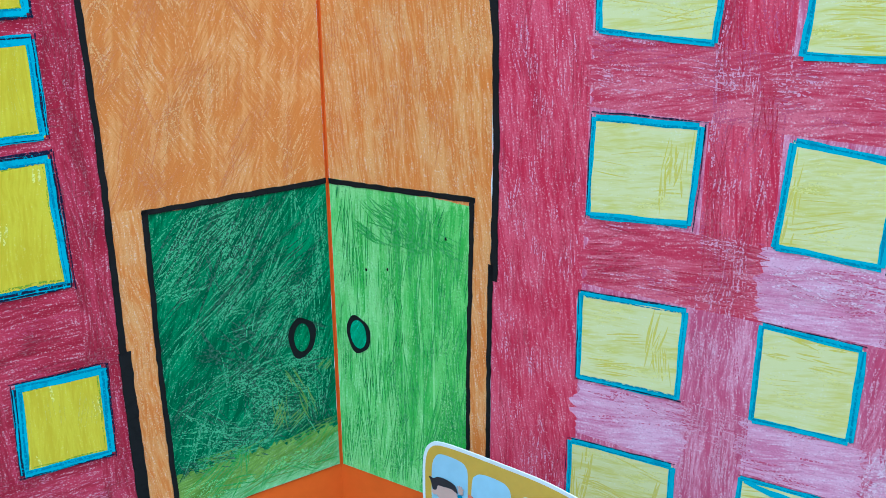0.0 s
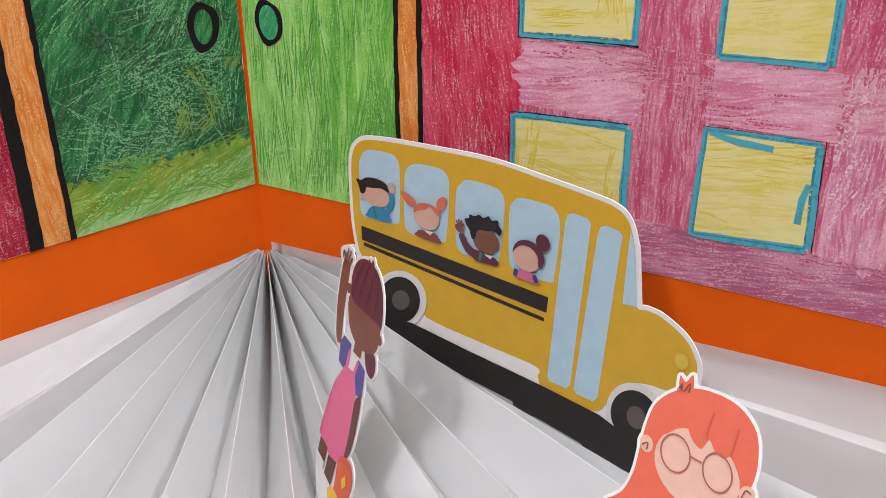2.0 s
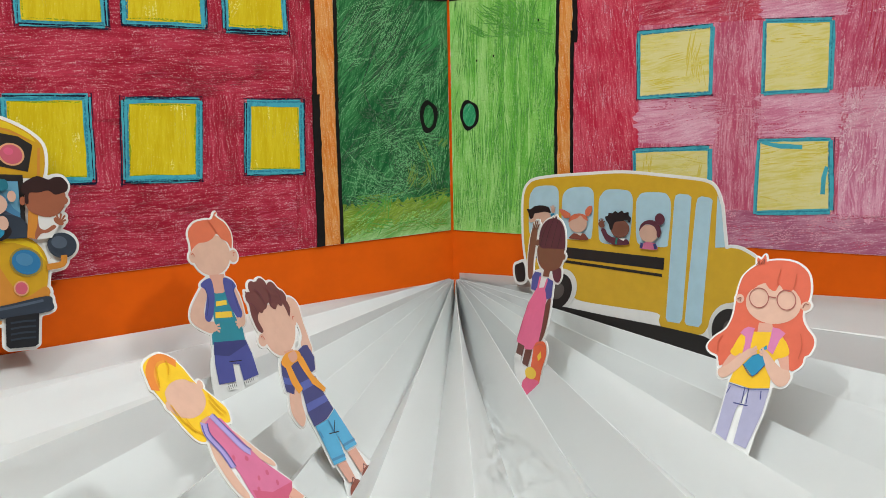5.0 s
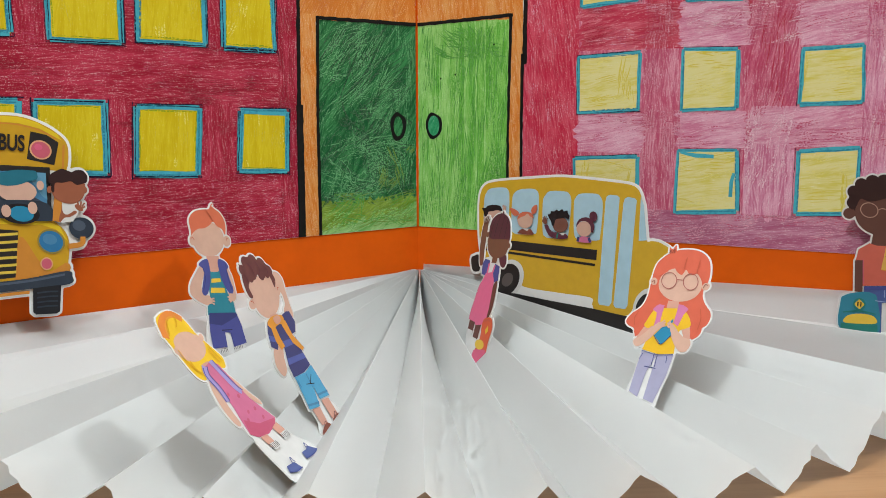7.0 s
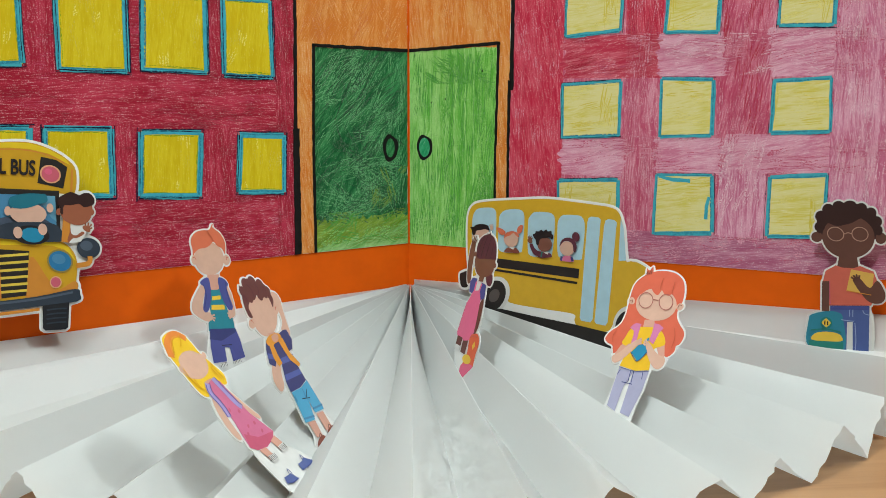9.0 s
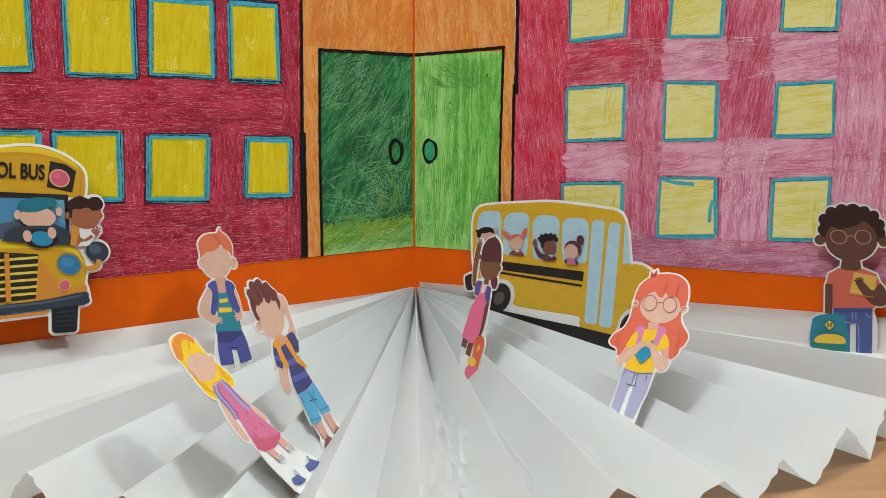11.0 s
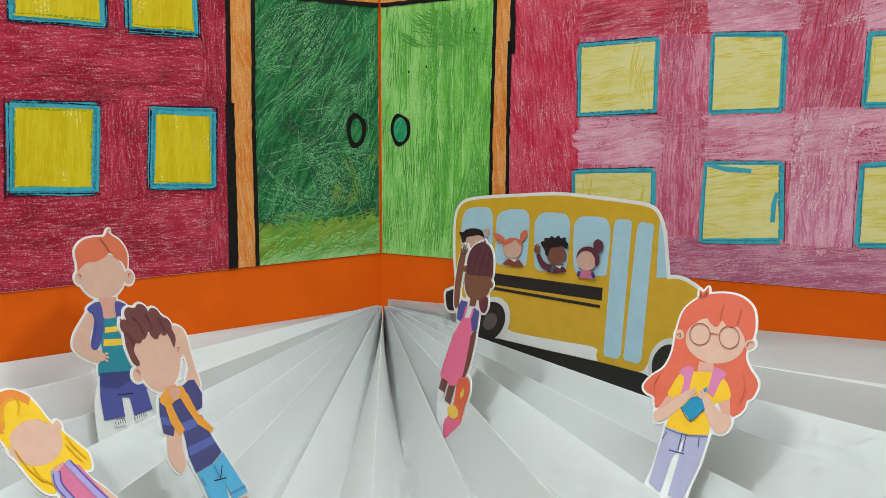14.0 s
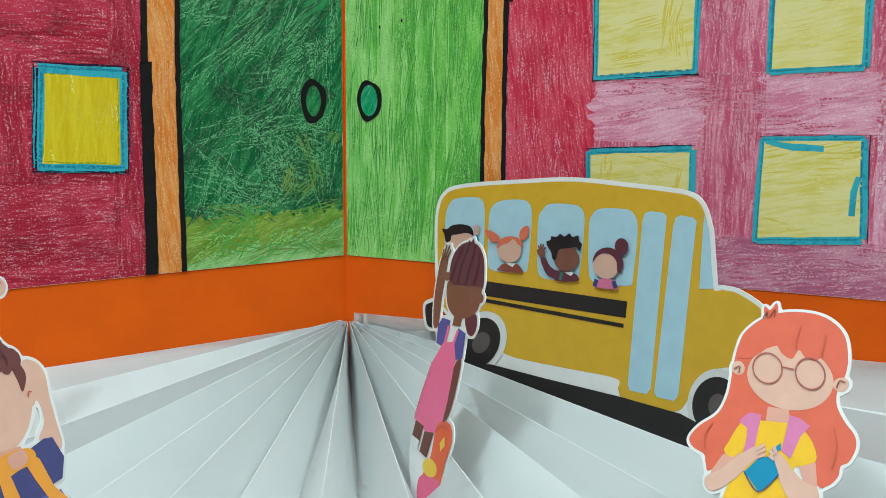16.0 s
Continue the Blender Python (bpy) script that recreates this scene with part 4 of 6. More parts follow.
    def finish_fbus(self):
        thing = empty("school_bus_front_cutout", self.m, "yellow school bus cut from printed card, front view", "paper bus")
        whole = []
        for ink, outlines, name, once in self.items:
            if once:
                whole.append((ink, outlines, name, once))
                continue
            for p in outlines:
                if self.central(p):
                    i = next(k for k in range(len(p)) if abs(p[k][0]) < 3.0 and abs(p[k - 1][0]) < 3.0)
                    half = [(0.0 if abs(x) < 3.0 else x, y) for x, y in p[i:] + p[:i]]
                    if name in ("body", "hood", "bumper"):
                        half = smooth_curve(half, False, 4)
                    whole.append((ink, [half + [(-x, y) for x, y in reversed(half) if x > 1e-6]], name, once))
                else:
                    for s in (1, -1):
                        whole.append((ink, [[(x * s, y) for x, y in p]], name, once))
        self.items = whole
        bm = bmesh.new()
        self.silhouette(bm, 1.4, 0.0004)
        part("card", bm, MAT["card_edge"], thing, "white card rim")
        self.printed(thing, {}, 0.00003)
        curve = bpy.data.curves.new("sign_text", "FONT")
        curve.body, curve.size, curve.align_x, curve.extrude = "SCHOOL BUS", 0.0105, "CENTER", 0.00002
        curve.offset = 0.00028
        holder = new("sign_text", curve)
        bpy.context.view_layer.update()
        me = bpy.data.meshes.new_from_object(holder.evaluated_get(bpy.context.evaluated_depsgraph_get()))
        bpy.data.objects.remove(holder)
        xs, ys = [v.co.x for v in me.vertices], [v.co.y for v in me.vertices]
        for v in me.vertices:
            v.co.x = (v.co.x - (min(xs) + max(xs)) / 2) / (max(xs) - min(xs)) * SIGN_W * MM
            v.co.y = (v.co.y - min(ys)) / (max(ys) - min(ys)) * SIGN_H * MM
        me.materials.clear()
        me.materials.append(INK["ink"])
        sign = new("sign_text", me)
        sign.parent = thing
        sign.location = (0, SIGN_Y * MM, 0.0005)
        tagged(sign, "black capital letters on the yellow sign")


SIGN_Y, SIGN_W, SIGN_H = 68.0, 42.4, 7.9


def doll_in_teal_top():
    d = Cutout(frame_of((-0.1070, -0.1255, 0.0141), (0.5593, 0.8282, -0.0360), (-0.2358, 0.2006, 0.9509)), 1.009)
    d.blank((-7.6, 16.4, 12.6, 15.3, 14.8, -5.8, 2, -13.5, -11.5, -10.6, -13.6, -1.9))
    d.oval("skin", (-4.3, 58.2, 2.5, -0.3, -0.9, -2.6))
    d.oval("skin", (20.4, 55.5, 2.8, -0.3, -0.8, -2.8))
    d.oval("skin", (7.1, 57.7, 11.5, -1.4, -2.9, -8.9))
    d.shape("hair_orange", (-4.2, 63.4, -3.6, 68.8, 1.1, 72.4, 7, 73.3, 12.6, 73.2, 15, 74.8, 17.6, 72.9, 20.9, 70.4, 22.8, 65.2, 20.5, 58.9, 19, 62, 15.8, 64, 13.6, 66.4, 10, 64.7, 5.8, 63.6, 1.4, 63.6, -1.9, 62.5, -4.7, 60.7))
    d.poly("skin_shade", (2.1, 49.3, 11.3, 48.5, 9.7, 41.9, 8.5, 39.8, 1.3, 40.9, 1.4, 43.8))
    d.shape("skin", (-3.6, 45.1, -9.1, 41.3, -14.1, 36.7, -15.7, 32.1, -11.9, 28, -6.5, 25.1, -2.3, 25.6, -2.1, 29, -6.6, 30.5, -7, 34.3, -4, 39, -0.9, 42.7))
    d.shape("skin", (14.7, 42.5, 17, 38.3, 17.4, 33.1, 17, 27.7, 15.6, 24.9, 11.3, 23.6, 9.7, 25.4, 10.7, 28.1, 12.8, 31, 12.5, 36.4))
    d.poly("teal", (1.4, 42.1, 2.8, 40.9, 7.3, 40.5, 9.4, 41.2, 9.9, 34.3, 11.1, 28.4, 13.5, 23.5, 13, 17.7, -7.4, 20.1, -6.2, 24.3, -2.8, 26.2, -2.5, 30.1, -1.8, 34.9))
    d.poly("yellow", (1.6, 37.6, 8.2, 37.2, 8, 35.1, 0.8, 35.5))
    d.poly("yellow", (-0.5, 33.2, 9.4, 31.9, 9.2, 29.3, -1.4, 30.6))
    d.shape("indigo", (-4.9, 45.5, -2.5, 47.2, 1.6, 47.9, 2.6, 45.7, 1.5, 39.4, -1.9, 32.7, -5.4, 29.8, -7.5, 31.9, -4.4, 37.8, -2.4, 42.5))
    d.shape("indigo", (9.9, 46.7, 14.6, 45.3, 16.5, 42.2, 14.7, 40.4, 15.3, 34.7, 15.8, 29.7, 12.6, 28.2, 9.6, 33.6, 8.7, 40.3))
    d.line("indigo_dark", 0.5, (-2.8, 44.5, -2.6, 38.8, -6.2, 32.4))
    d.line("indigo_dark", 0.5, (14.8, 43.7, 14, 37.4, 14.6, 30.7))
    d.oval("skin", (-3.6, 26.8, 1.8, -0.3, -0.6, -1.6))
    d.oval("skin", (12.3, 26.3, 1.6, -0.3, -0.8, -2.2))
    d.poly("indigo", (-6.4, 21, 13.2, 18.3, 14.8, 11.7, 15.3, 2, 5.2, 1.6, 5.1, 9, 1.3, 9.9, 0.4, 2.4, -10, 3.3, -9.1, 12.2))
    d.poly("indigo_dark", (-6.4, 21, 13.2, 18.3, 13.5, 16.4, 0.3, 13.5, -8.2, 15.8))
    d.line("ink", 0.4, (-0.5, 11.2, 7.2, 10.2))
    d.line("ink", 0.5, (-5.9, 1.1, -0.4, 0.7))
    d.line("ink", 0.5, (4.8, 0.6, 11.9, 0.5))
    d.line("ink", 0.4, (-5.1, 2.1, 0.2, 1.8))
    d.line("hair_shade", 0.35, (-5.6, 59.2, -4.4, 59.6, -3.8, 58.2))
    d.line("hair_shade", 0.35, (21.8, 56.6, 20.6, 57.0, 20.2, 55.6))
    d.line("hair_shade", 0.5, (10, 73.2, 12.4, 69.5, 13.4, 66.8))
    d.line("hair_orange", 0.7, (14.6, 73.6, 15.2, 75.2, 16.6, 75.8))
    for x0, y0, x1, y1 in ((-1.9, 27.6, -0.2, 27.6), (-2.0, 26.4, -0.3, 26.0), (-2.6, 25.5, -1.2, 24.6), (11.0, 26.8, 9.6, 27.0), (11.0, 25.6, 9.8, 25.4), (11.6, 24.6, 10.6, 23.9)):
        d.line("skin", 0.9, (x0, y0, x1, y1))
    d.poly("card_white", (-6.2, 2.2, 0.3, 1.8, 0.0, -0.8, -5.8, -0.4))
    d.poly("card_white", (5.0, 1.5, 12.0, 1.6, 11.6, -0.6, 5.2, -0.8))
    for x in (-5.2, -4.0, -2.8, -1.6, -0.5, 6.0, 7.2, 8.4, 9.6, 10.8):
        d.line("ink", 0.3, (x, 1.7, x + 0.1, 0.1))
    d.finish_doll("paper_doll", "flat paper doll with orange hair, teal top and indigo shorts")


def doll_in_navy_top():
    d = Cutout(frame_of((-0.0580, -0.2050, -0.0077), (0.4867, 0.8715, -0.0609), (-0.3466, 0.2567, 0.9022)), 1.001)
    d.shape("skin", (9, 78.5, 12.7, 77.8, 14.4, 74.6, 13.4, 69, 12.7, 62.6, 12, 57, 8, 55.8, 5.9, 59.8, 9.1, 63.4, 9.4, 68.4, 6.6, 69.6, 6.7, 73.2))
    d.shape("skin", (-12.3, 75.5, -3.3, 78, 5.8, 76.5, 8.3, 70.8, 5.2, 64.5, -0.1, 60.2, -6.9, 58.6, -11.2, 60.3, -13.5, 63.6, -13.8, 68.3))
    d.oval("skin", (-15.1, 66.1, 2.7, -0.1, -0.9, -2.3))
    d.oval("skin", (7.3, 69.7, 2.1, 0, -0.7, -2.2))
    d.shape("hair_brown", (-14.6, 81.1, -14.3, 84.7, -12.3, 83.2, -8.6, 86.9, -5.2, 87.3, -2.1, 86.7, 0, 84.9, 3.8, 84.5, 6.6, 82, 8.1, 78, 8.6, 74.8, 6, 71.5, 5.6, 74.8, 4.3, 78.5, 0.8, 76.5, -2.7, 76.7, -3.4, 78.6, -6.3, 76.6, -10.4, 76.3, -13.3, 73.5, -12.7, 69.4, -14.3, 68.6, -15.9, 70.4, -16.1, 75.5))
    for x, y, r in ((-13.0, 81.6, 2.6), (-8.8, 84.8, 3.0), (-3.2, 85.2, 3.1), (2.2, 83.2, 3.0), (6.2, 79.6, 2.6), (-9.6, 77.4, 1.9), (-1.0, 77.4, 1.8), (3.6, 77.8, 1.6)):
        d.oval("hair_brown", (x, y, r, 0, 0, r))
    d.poly("skin_shade", (-6.1, 59.8, -0.1, 59.7, 0.2, 56.7, -5.2, 56.3))
    d.shape("skin", (-12.6, 44.8, -8, 46.4, -5.9, 44.4, -7.7, 40.1, -8.9, 34.9, -12.3, 32.4, -14.6, 34.5, -15.5, 38.8))
    d.poly("navy", (-10.1, 56.9, -5.2, 57.4, 1.8, 58.3, 7, 59.7, 9.7, 59.4, 11.1, 54.3, 8.4, 49.7, 5, 49.1, 7.2, 42.4, 9.9, 33.6, 3, 31.3, -6, 30.6, -6.6, 35.9, -4.7, 44.1, -7.2, 47.5, -10.1, 44, -13.9, 46.1, -12.5, 52.3))
    d.poly("stripe_blue", (-4, 47.1, 6.8, 47.5, 7.6, 45, -4.8, 44))
    d.poly("stripe_blue", (-5.7, 39.2, 8, 39.7, 8.7, 37.2, -6.1, 36.3))
    d.poly("stripe_blue", (-12.5, 51.2, -7.4, 49.4, -8.2, 47.1, -13.3, 48.7))
    d.shape("strap_orange", (-10.4, 56, -6.9, 58.5, -1.5, 59.1, 2.8, 58.2, 2.5, 55.4, -2.9, 54.6, -8, 53.6))
    d.poly("strap_orange", (1.1, 57.8, 3.8, 55.7, 5.2, 48.7, 10.2, 41.8, 8.2, 40.7, 3.1, 45.1, 0.6, 51.6, -0.5, 55.5))
    d.poly("strap_orange", (-8.9, 54.4, -5.6, 54.6, -5, 48.8, -3.8, 44.7, -7.3, 43.6, -9.2, 48))
    d.shape("skin_shade", (-4.3, 58.3, 0.2, 58.7, 0.4, 56.2, -3.1, 54.9, -4.8, 56.2))
    d.poly("sky", (-5.6, 30.5, 3.6, 31.1, 10.3, 33.5, 13, 25.8, 15.5, 17.9, 6.9, 17.7, 5.5, 24.4, 4.8, 14.8, -3.7, 15.1, -4.5, 22.6))
    d.line("glass_blue", 1.0, (-3.6, 17, 5.3, 16.5))
    d.line("glass_blue", 1.0, (6.5, 19.8, 15.2, 20))
    d.line("ink", 0.4, (0.9, 26, 7.4, 25.2))
    d.line("ink", 0.4, (7.5, 29.6, 4.1, 25.6))
    d.poly("skin_shade", (-1.9, 14.8, 4.4, 14.5, 6, 6.6, 0.9, 6.7))
    d.poly("skin_shade", (7.5, 17, 13.7, 17, 16.3, 9, 10.5, 7.7))
    d.shape("brown_shoe", (0.7, 5.1, 5.2, 6.9, 8.1, 5.2, 7.4, 2.6, 1.4, 1.2, -1.1, 2.6))
    d.shape("brown_shoe", (10.8, 7.1, 16.3, 9, 21.1, 6.7, 18.6, 4.6, 12.2, 3.7))
    d.blank((3.7, 13.3, 13.6, 16.2, 21.3, 5.6, 18.2, 3.8, 9.3, 1.6, 0.5, 0.4, -1.6, 3.3))
    d.line("hair_shade", 0.35, (-16.2, 67.2, -15.0, 67.4, -14.6, 66.0))
    d.line("hair_shade", 0.35, (8.2, 70.9, 7.2, 71.1, 6.8, 69.8))
    d.line("plum", 0.35, (-9, 84.6, -6.6, 82.0, -6.4, 78.2))
    d.line("plum", 0.35, (-2.4, 84.6, -1.0, 81.6, -2.2, 78.8))
    d.line("plum", 0.35, (3.2, 82.6, 4.4, 80.0, 4.0, 78.2))
    d.line("plum", 0.35, (-14.6, 80, -13, 78.4, -12.8, 75.2))
    d.line("hair_brown", 0.45, (2.6, 6.3, 4.0, 7.9, 5.2, 6.6))
    d.line("hair_brown", 0.45, (12.8, 8.4, 14.2, 10.2, 15.6, 8.8))
    d.line("ink", 0.4, (-0.9, 2.6, 3.2, 2.0, 7.6, 3.2))
    d.line("ink", 0.4, (11.8, 4.6, 15.4, 4.8, 20.2, 6.2))
    d.line("glass_blue", 0.5, (3.4, 30.6, 4.0, 26.2))
    d.line("glass_blue", 0.5, (-4.6, 28.6, -4.0, 25.6))
    d.finish_doll("paper_doll", "flat paper doll with brown hair, striped navy top and raised arm")


def doll_in_pink_dress():
    d = Cutout(frame_of((-0.0684, -0.2521, -0.0055), (0.3764, 0.9250, -0.0525), (-0.6146, 0.2917, 0.7329)), 1.006)
    d.blank((-8.7, 22.6, 9.5, 23.3, 14.7, 15.3, 24.9, 3.5, 7.2, 0.2, -3.8, -1.4, -7, 3.9))
    d.shape("hair_yellow", (-13.7, 77.2, -11.1, 81.4, -5.3, 83.4, 0.5, 83.4, 4.2, 81.1, 6, 76.6, 6.2, 70.4, 8, 65.8, 10.1, 60.4, 11.1, 56.7, 8.4, 52.6, 5.2, 52.8, 3.9, 55.1, 1.6, 56.9, -2.5, 56.9, -7.8, 53.3, -10, 50.4, -13.1, 51.8, -14.4, 55.5, -14.7, 61.3, -14.7, 68.4, -14.7, 73.6))
    d.oval("skin", (-3.9, 65.9, 10.6, 0, -1.6, -7))
    d.oval("skin", (-13.4, 66, 1.8, -0.1, -0.9, -1.8))
    d.oval("skin", (7.7, 68.1, 1.7, 0, -0.8, -1.7))
    d.shape("hair_yellow", (-13.4, 70.1, -10.5, 76.3, -6.4, 80.5, 0.4, 82.2, 4.7, 78.4, 5.6, 70.3, 3.3, 71.5, 1.1, 74.5, -4.2, 74.6, -9.7, 72.2, -13.2, 67.5))
    d.line("headband", 3.6, (-14, 72.3, -11, 77.8, -5.1, 81.3, 0.8, 81.6, 4.5, 78.2))
    d.line("strap_orange", 1.0, (-11.5, 72.7, -9.1, 77, -4.1, 80.2, 0, 80.4))
    d.poly("skin_shade", (-5.3, 57.1, -0.1, 57.5, -0.3, 55.4, -5.3, 55))
    d.shape("skin", (-8.7, 50.3, -8, 46.9, -9, 40.7, -9.9, 34.6, -10.4, 29.1, -12.5, 28, -14.1, 30.5, -14.3, 36.3, -12.3, 44.5))
    d.shape("skin", (5.3, 49, 7.5, 44.9, 9.9, 38.7, 12.5, 33.7, 11.9, 31.9, 9.4, 33.5, 6.5, 38.5, 4.1, 44.7))
    d.poly("pink_dress", (-7.1, 55.1, 0.6, 57, 4.5, 54.7, 5.3, 49, 6, 43.4, 7.4, 36.2, 13.5, 24.5, 10.1, 21.8, 1.3, 19.9, -6.5, 20.7, -10.2, 23.2, -9.2, 29.2, -7.3, 36.3, -6.7, 45.1, -8.2, 50.8))
    d.poly("pink_dark", (-7.5, 29.6, 0.6, 25.4, 13.5, 24.5, 9.5, 21.7, 1.5, 20.1, -6.5, 20.7, -9.9, 23.1))
    d.oval("pink_dark", (-4.3, 41.4, 0.8, 0, -0.5, -0.9))
    d.oval("pink_dark", (1.2, 39.1, 0.9, -0.1, -0.4, -0.9))
    d.oval("pink_dark", (-0.5, 31.6, 0.8, 0, -0.5, -0.8))
    d.oval("pink_dark", (5.2, 31.6, 0.9, 0, -0.4, -0.9))
    d.oval("pink_dark", (6.2, 27, 0.8, 0, -0.5, -0.9))
    d.oval("pink_dark", (2.8, 43.2, 0.8, 0, -0.5, -0.9))
    d.oval("pink_dark", (-4.6, 28.7, 0.8, 0, -0.4, -0.8))
    d.line("lilac", 3.0, (-5.2, 55.9, -7.9, 51.8, -7.2, 45, -8, 38.8))
    d.line("lilac", 3.0, (0.8, 57.2, 2.1, 50.1, 3.4, 43, 5.3, 40.2))
    d.line("indigo", 0.5, (-6.7, 55.6, -8.9, 51.7, -8.3, 44.9, -9.1, 39))
    d.poly("skin_shade", (-5.9, 20.2, -0.4, 20.3, 1.3, 14.6, -3.7, 14.7))
    d.poly("skin_shade", (6.1, 21.3, 11.4, 22.6, 14, 16.8, 7.9, 15.9))
    d.line("ink", 0.4, (-4.1, 16, 1.9, 15.4))
    d.line("ink", 0.4, (-4.2, 14.3, 1.6, 13.8))
    d.line("ink", 0.4, (7.8, 17.1, 13.6, 17.5))
    d.line("ink", 0.4, (7.7, 15.6, 13.3, 15.8))
    d.poly("slate", (-4.3, 5.3, 2.4, 5.2, 5.1, 1.4, -1, 1.2, -5.2, 2.5))
    d.poly("slate", (12.1, 6.6, 17.1, 6.7, 18.4, 7.8, 20.1, 7.1, 23.9, 4.7, 20.6, 3.2, 11.9, 3.2))
    d.line("indigo", 0.5, (2.3, 57.0, 3.4, 50.4, 4.9, 43.4, 6.4, 40.6))
    d.line("indigo", 0.5, (-3.9, 55.4, -6.4, 51.7, -5.8, 44.9, -6.7, 38.8))
    for pts in ((-13.2, 66, -13.4, 60, -11.6, 54.5), (-11.4, 60, -11.6, 56, -9.4, 53), (7.2, 64.2, 7.4, 60, 8.6, 55.4), (5.2, 62, 5.6, 58, 6.4, 55.2), (-6, 79.6, -8.4, 76.8, -11, 73.4), (0.4, 80.6, -0.6, 78, -3.6, 75.4)):
        d.line("hair_gold", 0.5, pts)
    d.poly("card_white", (-3.8, 16.4, 1.6, 16.2, 2.2, 13.2, -3.2, 13.0))
    d.poly("card_white", (7.7, 17.6, 13.8, 18.2, 14.4, 15.2, 8.2, 14.6))
    for x in (-3.2, -2.1, -1.0, 0.1, 1.2):
        d.line("ink", 0.32, (x, 16.2, x + 0.4, 13.6))
        d.line("ink", 0.32, (x + 11.6, 17.6 + 0.09 * x, x + 12.0, 15.1))
    d.line("blue_shade", 0.5, (-5, 2.6, -0.8, 1.5, 4.8, 1.6))
    d.line("blue_shade", 0.5, (12, 3.5, 20.4, 3.5, 23.6, 4.7))
    d.line("blue_shade", 0.5, (16.6, 6.6, 17.6, 9.4, 18.8, 7.4))
    d.line("blue_shade", 0.5, (0.2, 5.2, 1.4, 7.6, 2.6, 4.8))
    d.finish_doll("paper_doll", "flat paper doll with long yellow hair and pink dress")


def doll_with_glasses():
    d = Cutout(frame_of((0.0890, -0.1999, 0.0024), (0.5830, -0.8123, 0.0164), (0.4779, 0.3593, 0.8016)), 1.001)
    d.blank((-14.6, 2.8, -12.1, 14.3, -0.5, 15.4, 2.1, -2.8, -0.6, -9, -11.7, -5.1))
    d.blank((-17.6, 39.6, -0.2, 45.1, 6, 34, 2, 27, -14.7, 25.4))
    d.shape("hair_red", (-28.3, 66.2, -28.2, 71.8, -24.6, 76.9, -19, 79.9, -11.6, 80.8, -5.6, 79.6, -0.4, 76, 2.7, 70, 3.7, 64.8, 3.1, 60.5, 4.2, 56.4, 7.2, 52.8, 11.2, 49.4, 12.5, 46.1, 11.9, 42.4, 10.4, 41, 10.6, 38, 8.7, 35.1, 5.5, 35.1, 1.2, 39.2, -15.8, 43.2, -19.2, 38.2, -21.8, 32.4, -23.4, 31, -25.7, 34.8, -29.8, 36.1, -32, 38.4, -30.4, 42.6, -26.6, 47.1, -25.9, 53.3, -27.4, 60.7))
    d.shape("hair_red", (-23.8, 77.7, -25.3, 80.9, -23.2, 80, -22.1, 82.4, -20.5, 78.6))
    d.oval("skin", (-25.9, 61.2, 1.9, 0.3, 0.9, -2))
    d.oval("skin", (3.5, 62, 1.8, 0.9, 1, -1.8))
    d.poly("skin_shade", (-13.4, 52, -7.5, 52.4, -5.8, 48.7, -12.5, 47.9))
    d.poly("shirt_yellow", (-13.9, 47.8, -6, 48.8, -1.7, 47.5, 3.3, 42.2, 3.3, 39.1, -0.6, 37.8, -0.4, 32.6, 1.4, 25.9, -6.4, 24.1, -16.3, 25.1, -16, 30.9, -16.8, 36.6, -21.3, 37.8, -21.2, 42.7, -18.8, 46.4))
    d.oval("skin", (-10.7, 61.3, 12, 1.2, 3.4, -9))
    d.shape("hair_red", (-27.9, 64.6, -28, 71.3, -23.3, 76.5, -16.7, 79.7, -8.9, 79.7, -1.9, 75.8, 1.8, 70.4, 2.6, 65.7, 1.7, 64, -1.3, 66.1, -3.8, 68.4, -5.4, 67.1, -8.4, 67.7, -10.8, 69.5, -11.8, 66.6, -15.1, 67.7, -18.9, 71, -20.2, 68, -22.5, 65.4, -24.9, 64.3))
    d.shape("hair_red", (-25.1, 34, -24.9, 40.3, -19.2, 48.7, -17, 47.5, -19.4, 42.9, -20.5, 37.5, -20.6, 33.3, -22.5, 31.3))
    d.shape("hair_red", (-4.7, 51.2, 1.5, 51.2, 5.7, 43.4, 8.6, 36, 7, 34.5, 3.9, 39, 0.3, 46.4))
    d.poly("skin_shade", (-20.7, 35.9, -19.3, 37.7, -14.4, 37.6, -18.4, 30.6, -22, 28.4, -22, 31.4))
    d.poly("skin_shade", (-1, 40.1, 3.8, 41, 6.2, 35.5, 7.3, 31.7, 3.4, 33.9))
    d.shape("shirt_yellow", (-17.7, 47.2, -19.5, 44.4, -20.3, 40.1, -20.7, 37.4, -17.9, 36.1, -16.2, 38.1, -14.6, 40.6))
    d.shape("shirt_yellow", (-2.4, 47.5, 0.3, 46.4, 3, 43.4, 4.1, 40.9, 2.9, 39.6, 0.1, 38.5, -2.4, 41.9))
    d.poly("strap_pink", (-19.7, 46.2, -18.6, 48.3, -17.2, 49.4, -14.1, 49.3, -13.6, 45, -12.7, 40, -15.3, 37.8, -15.9, 42.5, -16.8, 44.9))
    d.poly("strap_pink", (-6.7, 50.9, -3.7, 50.7, -0.4, 49.2, -1.8, 46.1, -2.4, 39.6, -5.5, 41.1, -5.9, 45.5))
